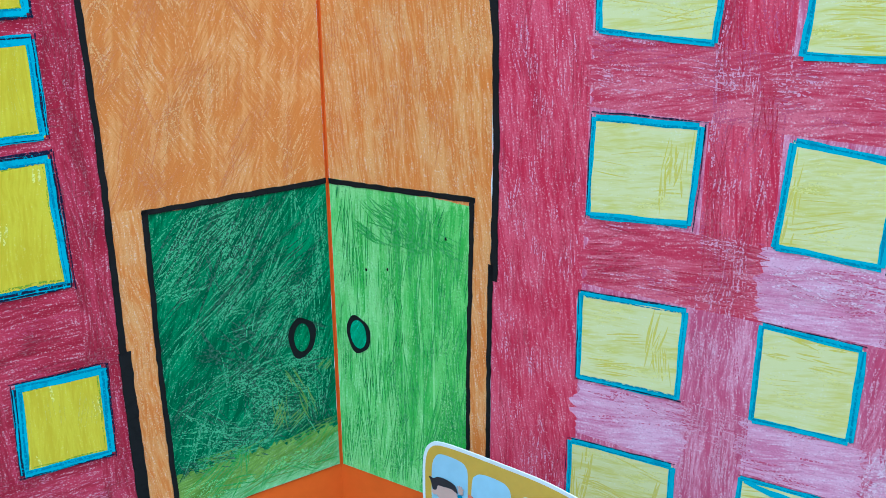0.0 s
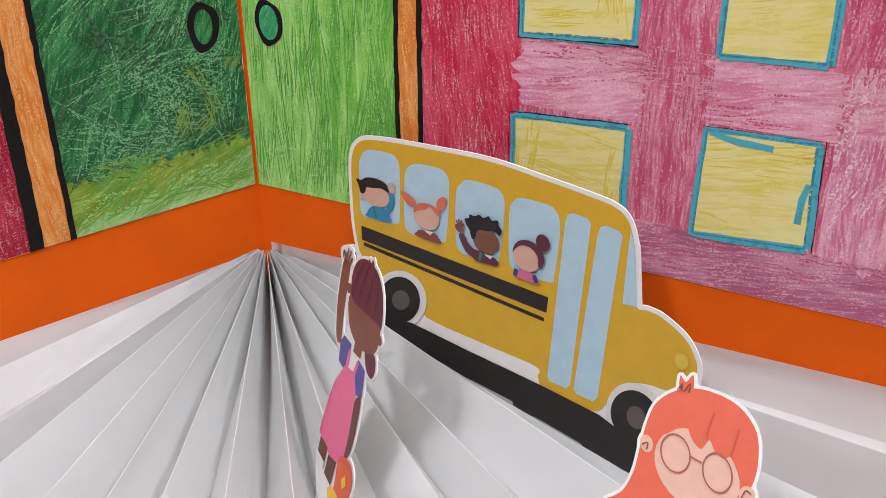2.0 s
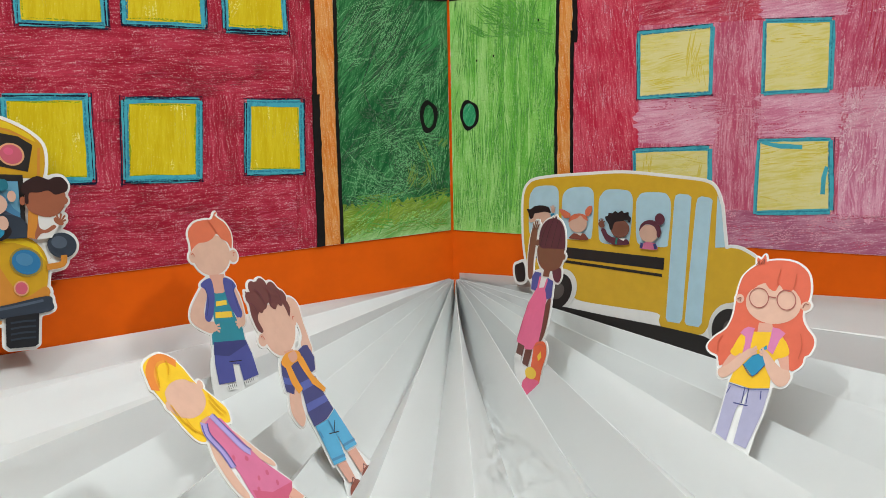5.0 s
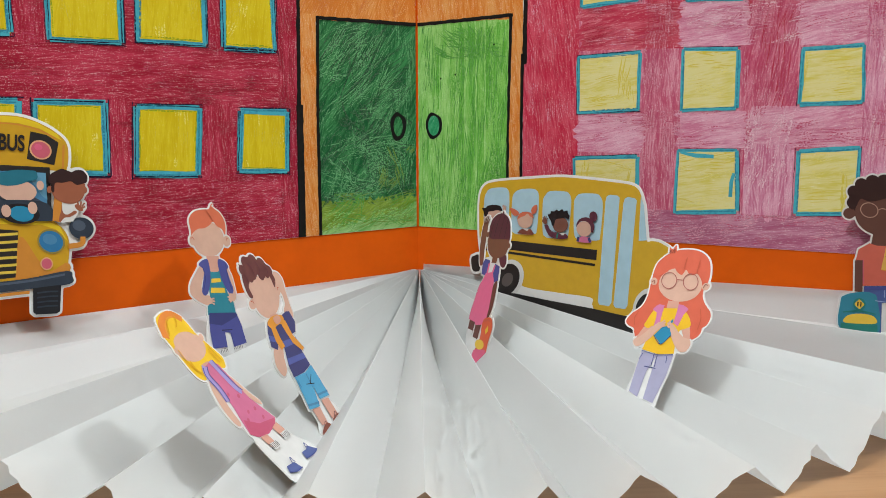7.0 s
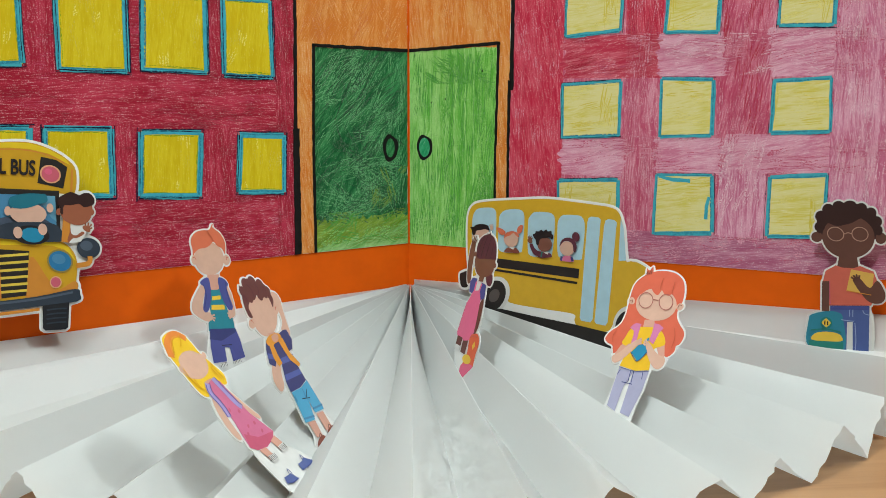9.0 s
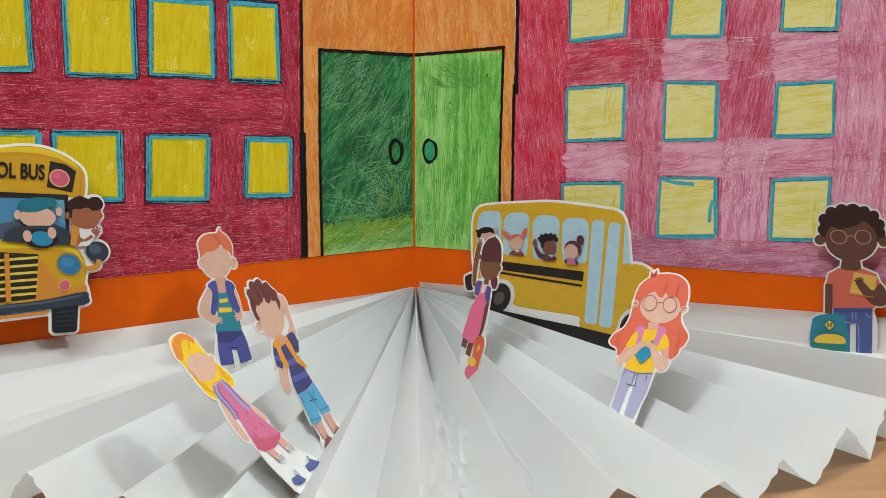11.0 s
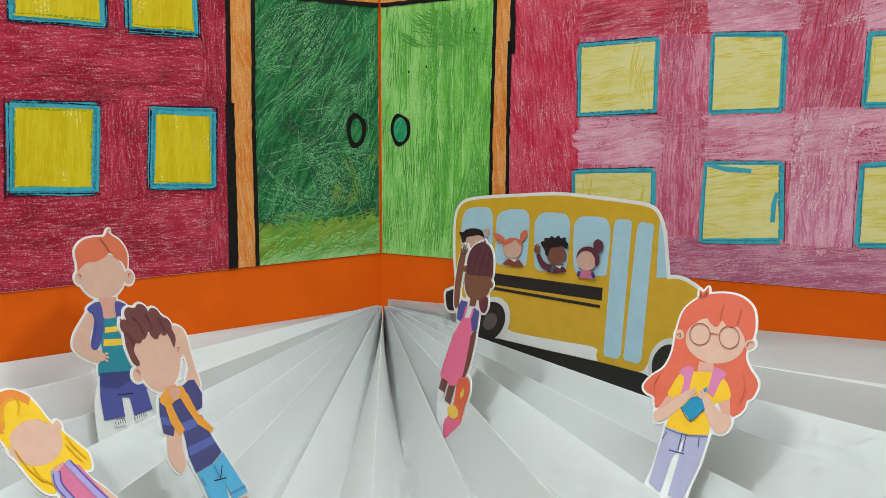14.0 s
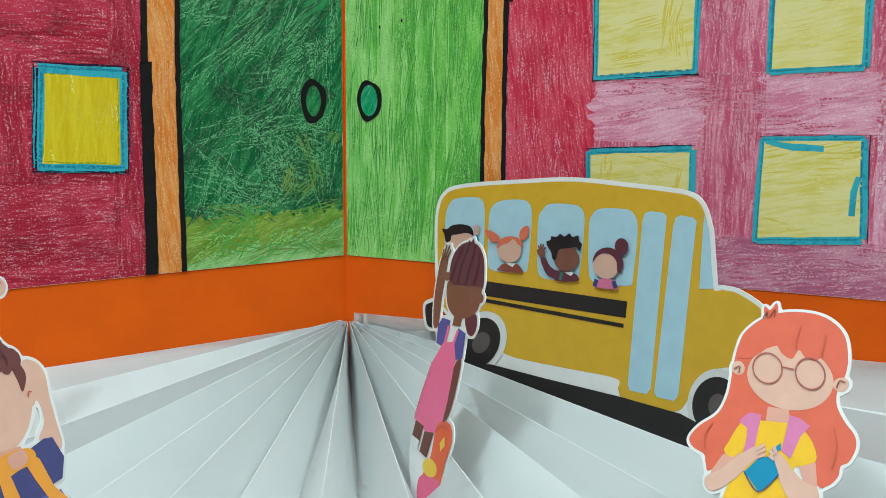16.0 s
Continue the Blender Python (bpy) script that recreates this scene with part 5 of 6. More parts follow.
    d.shape("skin", (-22.9, 29.2, -20, 31.8, -17.2, 35.5, -14.8, 38.5, -12.9, 40.3, -10.4, 40.2, -10.1, 38.4, -12.1, 36, -14.4, 31.4, -17.1, 27.8, -19.6, 26, -21.9, 26.8))
    d.shape("skin", (-7, 39, -6.6, 40.7, -4.1, 39.5, -1, 37.1, 3.1, 34.7, 6.6, 34.1, 8.1, 31.4, 7.2, 28.3, 4.6, 27.2, 0.7, 29.4, -4, 34.5))
    d.poly("book_blue", (-13, 33.2, -10.5, 37.8, -7.1, 39.2, -3.7, 34.7, -7.2, 29))
    d.poly("book_blue", (-8.5, 40.1, -6.3, 43, -5.6, 41.3, -6.9, 40.4, -6.8, 39))
    d.poly("lilac_jeans", (-16, 24.6, -6.9, 23.8, -8.8, 14.4, -7.9, 1.4, -13.6, 3.5, -14.8, 13))
    d.poly("lilac_jeans", (-6.9, 23.8, 1.6, 25.4, 2.3, 15, 1.2, 0.3, -4.6, 1.3, -5.7, 11))
    d.line("indigo_dark", 0.5, (-11, 16.9, -4.6, 16.9))
    d.line("indigo_dark", 0.4, (-8.6, 24.2, -7.5, 17.5))
    d.line("indigo_dark", 0.4, (-6.8, 24, -5.5, 17.4))
    d.line("indigo_dark", 0.4, (-14.7, 23.1, -15.3, 20.1))
    d.line("indigo_dark", 0.4, (-1.4, 24, -0.4, 20.4))
    d.hoop("glasses_rim", 0.42, (-17.4, 62.6, 4.3, 0.7, 1.9, -4.5))
    d.hoop("glasses_rim", 0.42, (-5.3, 63.3, 4.2, 0.4, 1.7, -4.5))
    d.line("glasses_rim", 0.42, (-13.4, 63.7, -10, 63.6))
    for pts in ((-26.8, 60.6, -25.4, 61.6, -25.0, 59.8), (4.6, 62.6, 3.0, 62.8, 2.8, 60.8), (-24.2, 77.2, -23.6, 79.2, -23.0, 77.4), (-22.4, 77.6, -21.6, 80.2, -21.0, 77.8)):
        d.line("brown_shoe", 0.35, pts)
    for pts in ((5.8, 50, 8.2, 45, 8.6, 39.6), (-26.8, 44, -27.6, 40.4, -26.0, 36.6), (-12.6, 76.4, -12.2, 72, -11.4, 69.6), (-5.0, 75.2, -4.4, 71.6, -4.0, 68.8)):
        d.line("hair_shade", 0.45, pts)
    for x0, y0, x1, y1 in ((-11.8, 39.6, -10.2, 41.6), (-11.2, 38.8, -9.4, 40.6), (-10.6, 37.8, -9.0, 39.2), (-6.4, 40.0, -7.6, 41.6), (-6.8, 39.2, -8.2, 40.4), (-6.2, 38.2, -7.8, 39.0)):
        d.line("skin", 0.9, (x0, y0, x1, y1))
    d.line("indigo_dark", 0.35, (-13.0, 33.2, -7.2, 29.0, -3.7, 34.7))
    d.line("slate", 0.35, (-15.9, 24.4, -7.0, 23.6, 1.6, 25.2))
    d.finish_doll("paper_doll", "flat paper doll with long red hair, round glasses and yellow top")


def doll_with_raised_arm():
    d = Cutout(frame_of((0.0200, -0.1314, 0.0036), (0.2949, -0.9555, 0.0065), (0.2937, 0.0971, 0.9510)), 1.002)
    d.shape("brown_skin", (-40.7, 71.5, -39.7, 73.1, -37.2, 73.6, -35.2, 72.4, -33.4, 66.3, -31.5, 59.5, -28.5, 51.5, -31.9, 50.6, -36.8, 58.2, -39.7, 66.4))
    d.shape("plum", (-30.9, 66.9, -32.7, 72.4, -31.1, 76.8, -25.7, 79.5, -17.9, 79.5, -11.8, 76.2, -7.9, 70.8, -6.7, 67, -9.4, 64.9, -21.5, 63.4, -28.9, 64.5))
    d.shape("plum", (-12.3, 57.5, -6.1, 59.1, -3.4, 55.7, -4.4, 52.7, -8.6, 53.2))
    d.shape("brown_skin", (-30.5, 63.8, -29.1, 66.6, -18.1, 67, -8.3, 67.7, -5.8, 63.1, -6.7, 59.4, -11.8, 56.9, -19.1, 56, -26.1, 58.5))
    d.oval("brown_skin", (-32.2, 67.2, 1.7, 0.4, -0.7, 1.4))
    d.oval("brown_skin", (-5.8, 64.2, 1.5, 0.3, -0.7, 1.3))
    d.shape("plum", (-31.2, 68, -31.7, 73.2, -27.7, 78.2, -19.2, 79.5, -11.6, 75.8, -7.5, 69.5, -8.2, 67.4, -12.9, 66.9, -20.2, 66, -27.4, 65.4))
    d.shape("plum", (-23.3, 79.2, -24.9, 80.3, -22.6, 80, -22.1, 81.2, -20.4, 79.8))
    d.blank((-29.2, 52.8, -13.1, 57, -8.8, 50.9, -23.8, 46.7))
    d.poly("brown_skin", (-19.5, 56.7, -13.9, 57.5, -13.5, 53.8, -19, 53.2))
    d.poly("indigo", (-26.9, 54.2, -21, 54.4, -20.3, 50.5, -21.7, 45.8, -26.2, 46, -28.5, 51.5))
    d.poly("indigo", (-14.3, 53.2, -8.8, 52.6, -6.4, 45.2, -12.5, 43.1, -15.5, 47.9))
    d.shape("brown_dark", (-9.2, 43.5, -6.2, 44, -3.9, 31.7, -5.3, 25.4, -8.8, 26.8, -10.2, 36.6))
    d.poly("pink_pinafore", (-21.4, 47.1, -14.4, 48.8, -10.3, 44.2, -7.4, 31, -6.9, 24.7, -11.9, 18.8, -25.9, 21.2, -25.6, 30.7, -24.7, 40.3))
    d.line("pink_pinafore", 1.6, (-20.9, 52.7, -20.1, 46))
    d.line("pink_pinafore", 1.6, (-14.1, 52.5, -14.6, 46.9))
    d.poly("brown_dark", (-24.3, 20.9, -17.8, 20.7, -17.5, 13.6, -23.5, 14.2))
    d.poly("brown_dark", (-16.4, 19.4, -10.3, 20.7, -10.1, 12.8, -15.8, 13.1))
    d.shape("bag_red", (-9.6, 22.7, -5.4, 25.6, -0.9, 25.6, 2.3, 21.5, 2.2, 14.3, 3.4, 5, -0.9, 0.4, -7.6, 0.2, -10.4, 4.7, -7.7, 13.3))
    d.shape("bag_pink", (-10.9, 6.5, -3.5, 8.8, 3, 8.8, 2.9, 3.7, -1.5, 0.2, -8.3, 0.4))
    d.oval("yellow", (-6.2, 10.9, 4.8, 0.8, 1.5, -2.4))
    d.blank((-23.5, 14.2, -12.5, 20.8, -0.4, 14.3, 1.1, -4.8, -7.4, -4.3))
    for x0, y0, x1, y1 in ((-39.4, 72, -40.4, 75.4), (-38.4, 73, -38.9, 77.0), (-37.0, 73.2, -36.8, 77.2), (-35.8, 72.4, -34.8, 75.8)):
        d.line("brown_skin", 1.0, (x0, y0, x1, y1))
    for pts in ((-26.6, 78.2, -28.6, 72, -28.4, 66), (-23, 79.2, -24.2, 73, -23.8, 66.2), (-18.6, 79.2, -18.4, 73, -18.2, 66.6), (-14.2, 77.2, -12.8, 72, -12.6, 67.2)):
        d.line("dark_hair", 0.3, pts)
    d.poly("card_white", (-24.2, 16.2, -17.4, 16.0, -17.3, 13.4, -23.8, 13.8))
    d.line("bag_pink", 0.5, (-24.6, 40, -25.4, 31, -25.7, 22))
    d.poly("yellow", (-4.2, 19.2, -2.4, 21.8, -0.6, 19.4, -2.4, 17.0))
    d.line("coral", 0.5, (-8.8, 22.6, -4.8, 24.4, -0.9, 24.2))
    d.finish_doll("paper_doll", "flat paper doll with raised arm, pink pinafore and red bag")


def doll_with_teal_bag():
    d = Cutout(frame_of((0.2183, -0.1616, 0.0208), (0.8474, -0.5308, -0.0169), (0.0231, 0.0050, 0.9997)), 1.011)
    d.shape("dark_hair", (-18.1, 64.5, -17.8, 71.5, -14.4, 75.8, -9, 77.9, -3.6, 79.1, 3.3, 78.6, 9, 74.5, 12.4, 68.3, 12, 63.6, 7.4, 59.7, -2, 57.6, -11.8, 58.3, -16.2, 61))
    d.oval("brown_skin2", (-17.6, 60.9, 2.8, 0.2, -0.2, 2.7))
    d.oval("brown_skin2", (13.4, 62.5, 2.6, 0.2, -0.2, 2.9))
    d.oval("brown_skin2", (-2.3, 62, 12.7, 0.6, -0.8, 11.2))
    d.shape("dark_hair", (-17.5, 63.9, -17.8, 71.5, -14.5, 76.1, -9, 78.2, -3.6, 79.4, 3.3, 78.9, 9, 74.5, 12.4, 68.3, 11.3, 64.7, 7.5, 69.2, 3.8, 72.2, -1.5, 69.2, -8.2, 67.3, -13.3, 68.4, -15.2, 63.5))
    d.oval("dark_hair", (-16.6, 66.4, 2.6, 0.2, -0.2, 2.7))
    d.oval("dark_hair", (-16.4, 71.8, 2.8, 0.2, -0.2, 3))
    d.oval("dark_hair", (-13, 75.6, 3, 0.2, -0.2, 3))
    d.oval("dark_hair", (-8.1, 77.7, 3, 0.2, -0.2, 2.7))
    d.oval("dark_hair", (-2.7, 78.3, 3.3, 0.2, -0.2, 2.6))
    d.oval("dark_hair", (2.9, 77.4, 2.7, 0.2, -0.2, 2.6))
    d.oval("dark_hair", (7.6, 75, 2.7, 0.2, -0.2, 3))
    d.oval("dark_hair", (10.6, 70.8, 2.7, 0.2, -0.2, 2.9))
    d.oval("dark_hair", (12, 66.5, 1.9, 0.1, -0.2, 2.6))
    d.poly("brown_skin2", (-5.8, 53.4, 2.4, 53.5, 4.1, 45.3, -6.6, 45.2))
    d.poly("coral", (-7.3, 46.7, -3.9, 45.8, 1.6, 46, 4.5, 47.4, 11.2, 45, 13.8, 39.1, 11.4, 27.3, -9.1, 25.2, -13.1, 37.1, -12.1, 43.3))
    d.poly("brown_skin2", (-13.4, 37.7, -9.7, 38.1, -8.8, 21.9, -12.5, 22.1))
    d.poly("mustard", (0.3, 45.3, 11.5, 43.9, 11, 32.6, -1.1, 33.8))
    d.shape("brown_skin2", (1.5, 39.7, 4.4, 41.2, 9.9, 36.4, 13.4, 40.5, 17.6, 34.2, 16.4, 29.3, 11, 28.8, 6.4, 32.7))
    d.poly("jeans", (-8.5, 25.2, 10.6, 27, 12.2, -2, 4.6, -3, 3.1, 17.8, 0.4, 17.5, 1.4, -3.4, -6.4, -4.5))
    d.shape("bag_teal", (-18.7, 16.5, -16.9, 19.8, -10.5, 22, -4.4, 22, -1.6, 18.5, -0.4, 1.8, -17.7, 2.3))
    d.poly("bag_green", (-17.9, 5.6, -0.8, 6.5, -0.2, -1.2, -17.4, -1.1))
    d.shape("yellow", (-16.5, 6.1, -15, 9.6, -9.2, 11.2, -3, 10.5, -1.3, 7.1, -8.8, 6.1))
    d.poly("yellow", (-12.4, 15.7, -10, 18.4, -7.3, 16, -9.6, 13.3))
    d.hoop("glasses_rim2", 0.45, (-8.5, 63.1, 4.2, -0.1, -0.3, 3.8))
    d.hoop("glasses_rim2", 0.45, (3.3, 63.9, 4.1, 0, -0.3, 3.8))
    d.blank((-7.9, 24.1, 10.2, 26, 12.2, -2, -5.8, -5))
    d.line("glasses_rim2", 0.45, (-4.4, 63.4, -2.6, 64.2, -0.8, 63.8))
    for pts in ((1.0, 25.8, 1.4, 20.4), (2.6, 26.0, 3.0, 20.4), (-2.6, 18.4, 0.6, 18.2, 3.8, 18.2), (7.2, 26.2, 8.2, 23.0, 11.0, 22.2), (4.2, 17.4, 5.4, 8, 5.2, -2.6)):
        d.line("seam_pale", 0.4, pts)
    d.poly("blue_shade", (-8.4, 25.2, 10.6, 26.9, 10.7, 24.8, -8.3, 23.2))
    d.hoop("bag_green", 0.7, (-9.8, 15.9, 2.9, 0, 0, 3.1))
    for x in (-10.5, -9.1):
        d.line("ink", 0.6, (x, 17.0, x, 14.8))
    d.line("bag_green", 0.6, (-17.2, 11.2, -9.4, 12.6, -2.0, 11.6))
    for x0, y0, x1, y1 in ((2.4, 40.4, 0.6, 41.2), (3.0, 40.9, 1.6, 42.4), (3.8, 41.2, 3.0, 42.9), (4.6, 40.8, 4.6, 42.6)):
        d.line("brown_skin2", 0.9, (x0, y0, x1, y1))
    d.line("bus_amber", 0.4, (-0.9, 34.0, 11, 32.8))
    d.line("pink_dark", 0.4, (-9.6, 38.4, -9.0, 30.0, -8.4, 26.2))
    d.finish_doll("paper_doll", "flat paper doll with dark curly hair, coral top and teal bag")


def bus_side():
    d = Cutout(frame_of((0.0601, -0.0594, 0.0239), (0.6903, -0.7235, 0.0044), (0.0123, 0.0179, 0.9998)), 0.995)
    d.shape("bus_yellow", (-38.1, 41, -38.2, 54.7, -37.2, 61.2, -34.9, 65, -30.5, 67.4, -19.8, 69.2, -2.1, 71, 21.3, 72.9, 43, 72.1, 59.2, 71.2, 65.6, 70.4, 69.5, 68.4, 72.1, 63.5, 74, 54.6, 75.4, 41.7, 79.1, 41.3, 83.9, 40.7, 91.5, 36.8, 95.6, 31.3, 96.6, 26.7, 95.8, 22.3, 89, 17.6, 81.4, 16.7, 74.7, 14.1, 71.1, 10.1, 68.7, 4, 64.9, -0.7, 56.2, -1.1, 45.3, -0.6, 42.7, 2.8, 41.5, 6.5, 20.4, 6.8, -4.5, 7.7, -6.8, 13.5, -10.6, 16.3, -16.7, 16.8, -22.8, 14.8, -29.4, 18.4, -35.2, 22.8, -37.4, 31.8), part="body")
    d.shape("pane_blue", (-34.5, 56.7, -32.5, 62, -29.2, 64.2, -21.1, 65.1, -17.2, 64.2, -15.8, 59.8, -16.2, 42.6, -18, 39.8, -27.9, 38.3, -33, 38.6, -34.6, 41.9), part="window")
    d.shape("pane_blue", (-13.7, 58.2, -12, 62.4, -8.2, 64.5, -0.7, 65.4, 3.5, 64.6, 5.3, 60.1, 4.3, 42, 1.9, 39.2, -6.3, 38.4, -12.1, 38.7, -14, 42.2), part="window")
    d.shape("pane_blue", (8.1, 58, 9.8, 62.2, 13, 64.6, 21.8, 65, 25.9, 63.8, 27.4, 58.7, 26, 41.4, 24.1, 38.3, 16.3, 37.8, 10.2, 38.2, 8.3, 42), part="window")
    d.shape("pane_blue", (29.2, 58.1, 30.5, 62.1, 33.4, 64.2, 42.6, 64.7, 46.3, 63.3, 48, 58, 46.9, 42.2, 45.5, 39, 37.1, 38.6, 31.7, 38.8, 29.6, 42.7), part="window")
    d.poly("pane_blue", (49.6, 61, 50.3, 63.7, 52.3, 64.6, 56.9, 64.4, 58.4, 63.3, 58.3, 60.8, 55.1, 5.3, 53.6, 3.1, 47.3, 3.2, 46.4, 4.9), part="door_pane")
    d.poly("pane_blue", (60.8, 60.1, 61.6, 63, 63.5, 64, 67.8, 63.5, 69.1, 62.3, 68.7, 58.8, 65.2, 4.8, 63.7, 2.6, 57.4, 2.8, 56.4, 4.2), part="door_pane")
    d.poly("pane_blue", (71.4, 64.8, 73.3, 60.1, 75.7, 41.4, 70.9, 40.7, 71, 49.8), part="windscreen")
    d.poly("bus_black", (-34.2, 34.3, 45.1, 33.6, 44.7, 27.9, -34.2, 28.8), part="stripe")
    d.line("bus_black", 1.4, (-33.4, 27.4, 44, 25.1), part="thin_stripe")
    d.shape("bus_black", (-43.8, 20.8, -41.4, 22.7, -37.8, 23.2, -37, 14.9, -40.6, 13, -43, 14.5), part="bumper")
    d.blank((-33, 1.8, -4.9, 11, 20.1, 9.1, 42.6, 7.1, 44.2, 0.5, 66.3, -1.2, 81.2, -5.9, 41.5, -0.1, -10.9, 2.4))
    d.oval("card_white", (-16.8, 10.4, 12.4, 2.3, 1.9, 12.3), part="wheel_arch")
    d.oval("card_white", (78.6, 3.7, 10, 2.6, -1.1, 12), part="wheel_arch")
    d.poly("bus_black", (-33, 1.2, -10.8, 3, 12.7, 1.7, 42.8, 0.5, 66.3, -1.2, 81.2, -5.9, 91.7, -6.7, 94.3, -30.9, 75.8, -27.7, 42.3, -21.3, 6.4, -13.9, -31.8, -7.6), part="road")
    d.poly("lane_grey", (-3, -7.7, 6.8, -8.5, 6.5, -10.6, -3.1, -9.5), part="lane_mark")
    d.poly("lane_grey", (15.1, -9.6, 33.6, -10.9, 33.4, -14.2, 15.1, -12), part="lane_mark")
    d.poly("lane_grey", (41.7, -12.9, 61, -15.2, 60.4, -19.4, 41.7, -16.8), part="lane_mark")
    d.poly("lane_grey", (68.8, -17.2, 79.9, -17.9, 79.3, -21.8, 69, -21), part="lane_mark")
    d.oval("bus_black", (-16.8, 10.4, 9.5, 1.8, 1.5, 9.8), part="wheel")
    d.oval("bus_grey", (-16.1, 10.6, 4.1, 0.8, 0.7, 4.2), part="hub")
    d.oval("bus_black", (78.6, 3.7, 8.2, 2.1, -0.9, 9.4), part="wheel")
    d.oval("bus_grey", (79.2, 3.7, 3.2, 0.8, -0.4, 4.1), part="hub")
    d.oval("slat_yellow", (91.6, 29.2, 2.1, -0.6, 0.5, 2.6), part="headlight")
    d.shape("book_blue", (-21.3, 47.9, -20.4, 50.3, -18.4, 50.8, -18.1, 47.6, -19.6, 44.2, -21.9, 43.5), part="arm")
    d.oval("skin", (-19, 52.4, 1.3, 0.1, 0, 1.3), part="hand")
    d.oval("skin", (-26.3, 48.2, 5.9, 0.3, -0.3, -4.3), part="head")
    d.oval("skin", (-32.7, 46.3, 1.4, 0.1, 0.1, 1.1), part="ear")
    d.shape("ink", (-33.6, 47.3, -34.6, 50.2, -35.6, 52.1, -33.2, 52.3, -30.8, 53.8, -26.5, 54.6, -22.2, 54.1, -20.7, 52.2, -20.7, 50.9, -23.8, 51.5, -28.1, 50.6, -30.8, 50, -31.6, 47.9), part="hair")
    for x, y in ((-20.6, 54.4), (-19.6, 55.0), (-18.4, 55.0), (-17.4, 54.2)):
        d.line("skin", 0.6, (-19, 52.6, x, y), part="finger")
    d.shape("book_blue", (-30.9, 40.3, -29.3, 42.9, -26.2, 44.3, -22.3, 44.1, -20.4, 42.4, -20.2, 39.8, -31, 39.2), part="top")
    d.line("bag_green", 1.0, (-28.1, 43.7, -27, 42.2, -26.2, 39.5), part="strap")
    d.shape("hair_orange", (-8.7, 49.5, -11.7, 49.1, -13.9, 51.1, -15, 53.2, -12.4, 53.2, -9.8, 52.2, -8.3, 51.1), part="pigtail")
    d.shape("hair_orange", (0.7, 51.6, 0.7, 53.8, 2.5, 55.8, 4.5, 56, 4.5, 53.6, 3.6, 51.7, 1.8, 50.8), part="pigtail")
    d.oval("skin", (-3.8, 46.9, 5.5, 0.1, -0.1, -4.7), part="head")
    d.shape("hair_orange", (-9.3, 47.1, -8.3, 49.8, -5.8, 51.4, -2.1, 51.9, 1.1, 51, 2.2, 48.6, 0, 49.3, -2.1, 50.9, -4.3, 49.4, -6.9, 48.4), part="hair")
    d.shape("brown_shoe", (-8.3, 39.9, -6.1, 41.6, -2.8, 41.6, -0.3, 42.1, 1.5, 40.9, 2.1, 38.9, -8.2, 38.8), part="top")
    d.poly("card_white", (-5.4, 42, -0.7, 42.2, -2.1, 40.7, -3.6, 41.2), part="collar")
    d.shape("plum", (10, 44.7, 12.1, 45.4, 13.8, 43, 16.3, 41.5, 18.3, 41.2, 18.4, 38.4, 15.3, 38.5, 12.5, 40), part="arm")
    for x, y in ((8.9, 49.6), (10.0, 50.3), (11.2, 50.2), (12.2, 49.2)):
        d.line("brown_skin", 0.7, (10.4, 47.4, x, y), part="finger")
    d.oval("brown_skin", (10.3, 47.2, 1.8, -0.1, -0.2, 1.5), part="hand")
    d.oval("brown_skin", (21, 45.9, 5.2, 0.1, -0.3, -4.4), part="head")
    d.shape("ink", (13.1, 49.4, 12.4, 51.2, 14.1, 52, 14.4, 53.3, 16.5, 53.3, 18.2, 54.4, 19.9, 53.7, 21.9, 54.9, 23.2, 53.8, 25.5, 54.4, 25.9, 52.6, 27.1, 51.6, 26.3, 49.3, 24.6, 50.3, 21.3, 49.6, 17.9, 48.8, 16.6, 45.3, 15.2, 45.4, 14.5, 47.8), part="hair")
    d.shape("plum", (16.3, 40.2, 18.7, 41.5, 21.7, 41, 25.1, 40.9, 25.8, 38.6, 17, 37.8), part="top")
    d.line("bag_green", 1.0, (19.3, 41.2, 18.7, 38.2), part="strap")
    d.poly("card_white", (20.4, 41.1, 24.1, 41.5, 23.1, 40), part="collar")
    d.oval("skin", (36.8, 44.8, 5, -0.1, -0.2, -4.3), part="head")
    d.oval("plum", (42.7, 52.1, 2.6, 0.1, -0.2, 2.8), part="bun")
    d.shape("plum", (31.6, 45.5, 32.5, 48.7, 35.1, 50.8, 38.9, 51.3, 42.1, 49.7, 43.5, 46.6, 42.6, 43.2, 41.3, 43.9, 40.9, 46.8, 38.6, 48.9, 35.4, 49.1, 33.2, 47.6), part="hair")
    d.shape("pink_dress", (32.8, 37.8, 34.7, 40.2, 37.6, 40.6, 40.5, 40.2, 41.5, 37.5, 32.8, 37.2), part="top")
    d.line("indigo_dark", 1.6, (33.4, 40, 32.8, 37.5), part="strap")
    d.line("indigo_dark", 1.6, (40.1, 40.1, 41, 37.7), part="strap")
    d.finish_bus()


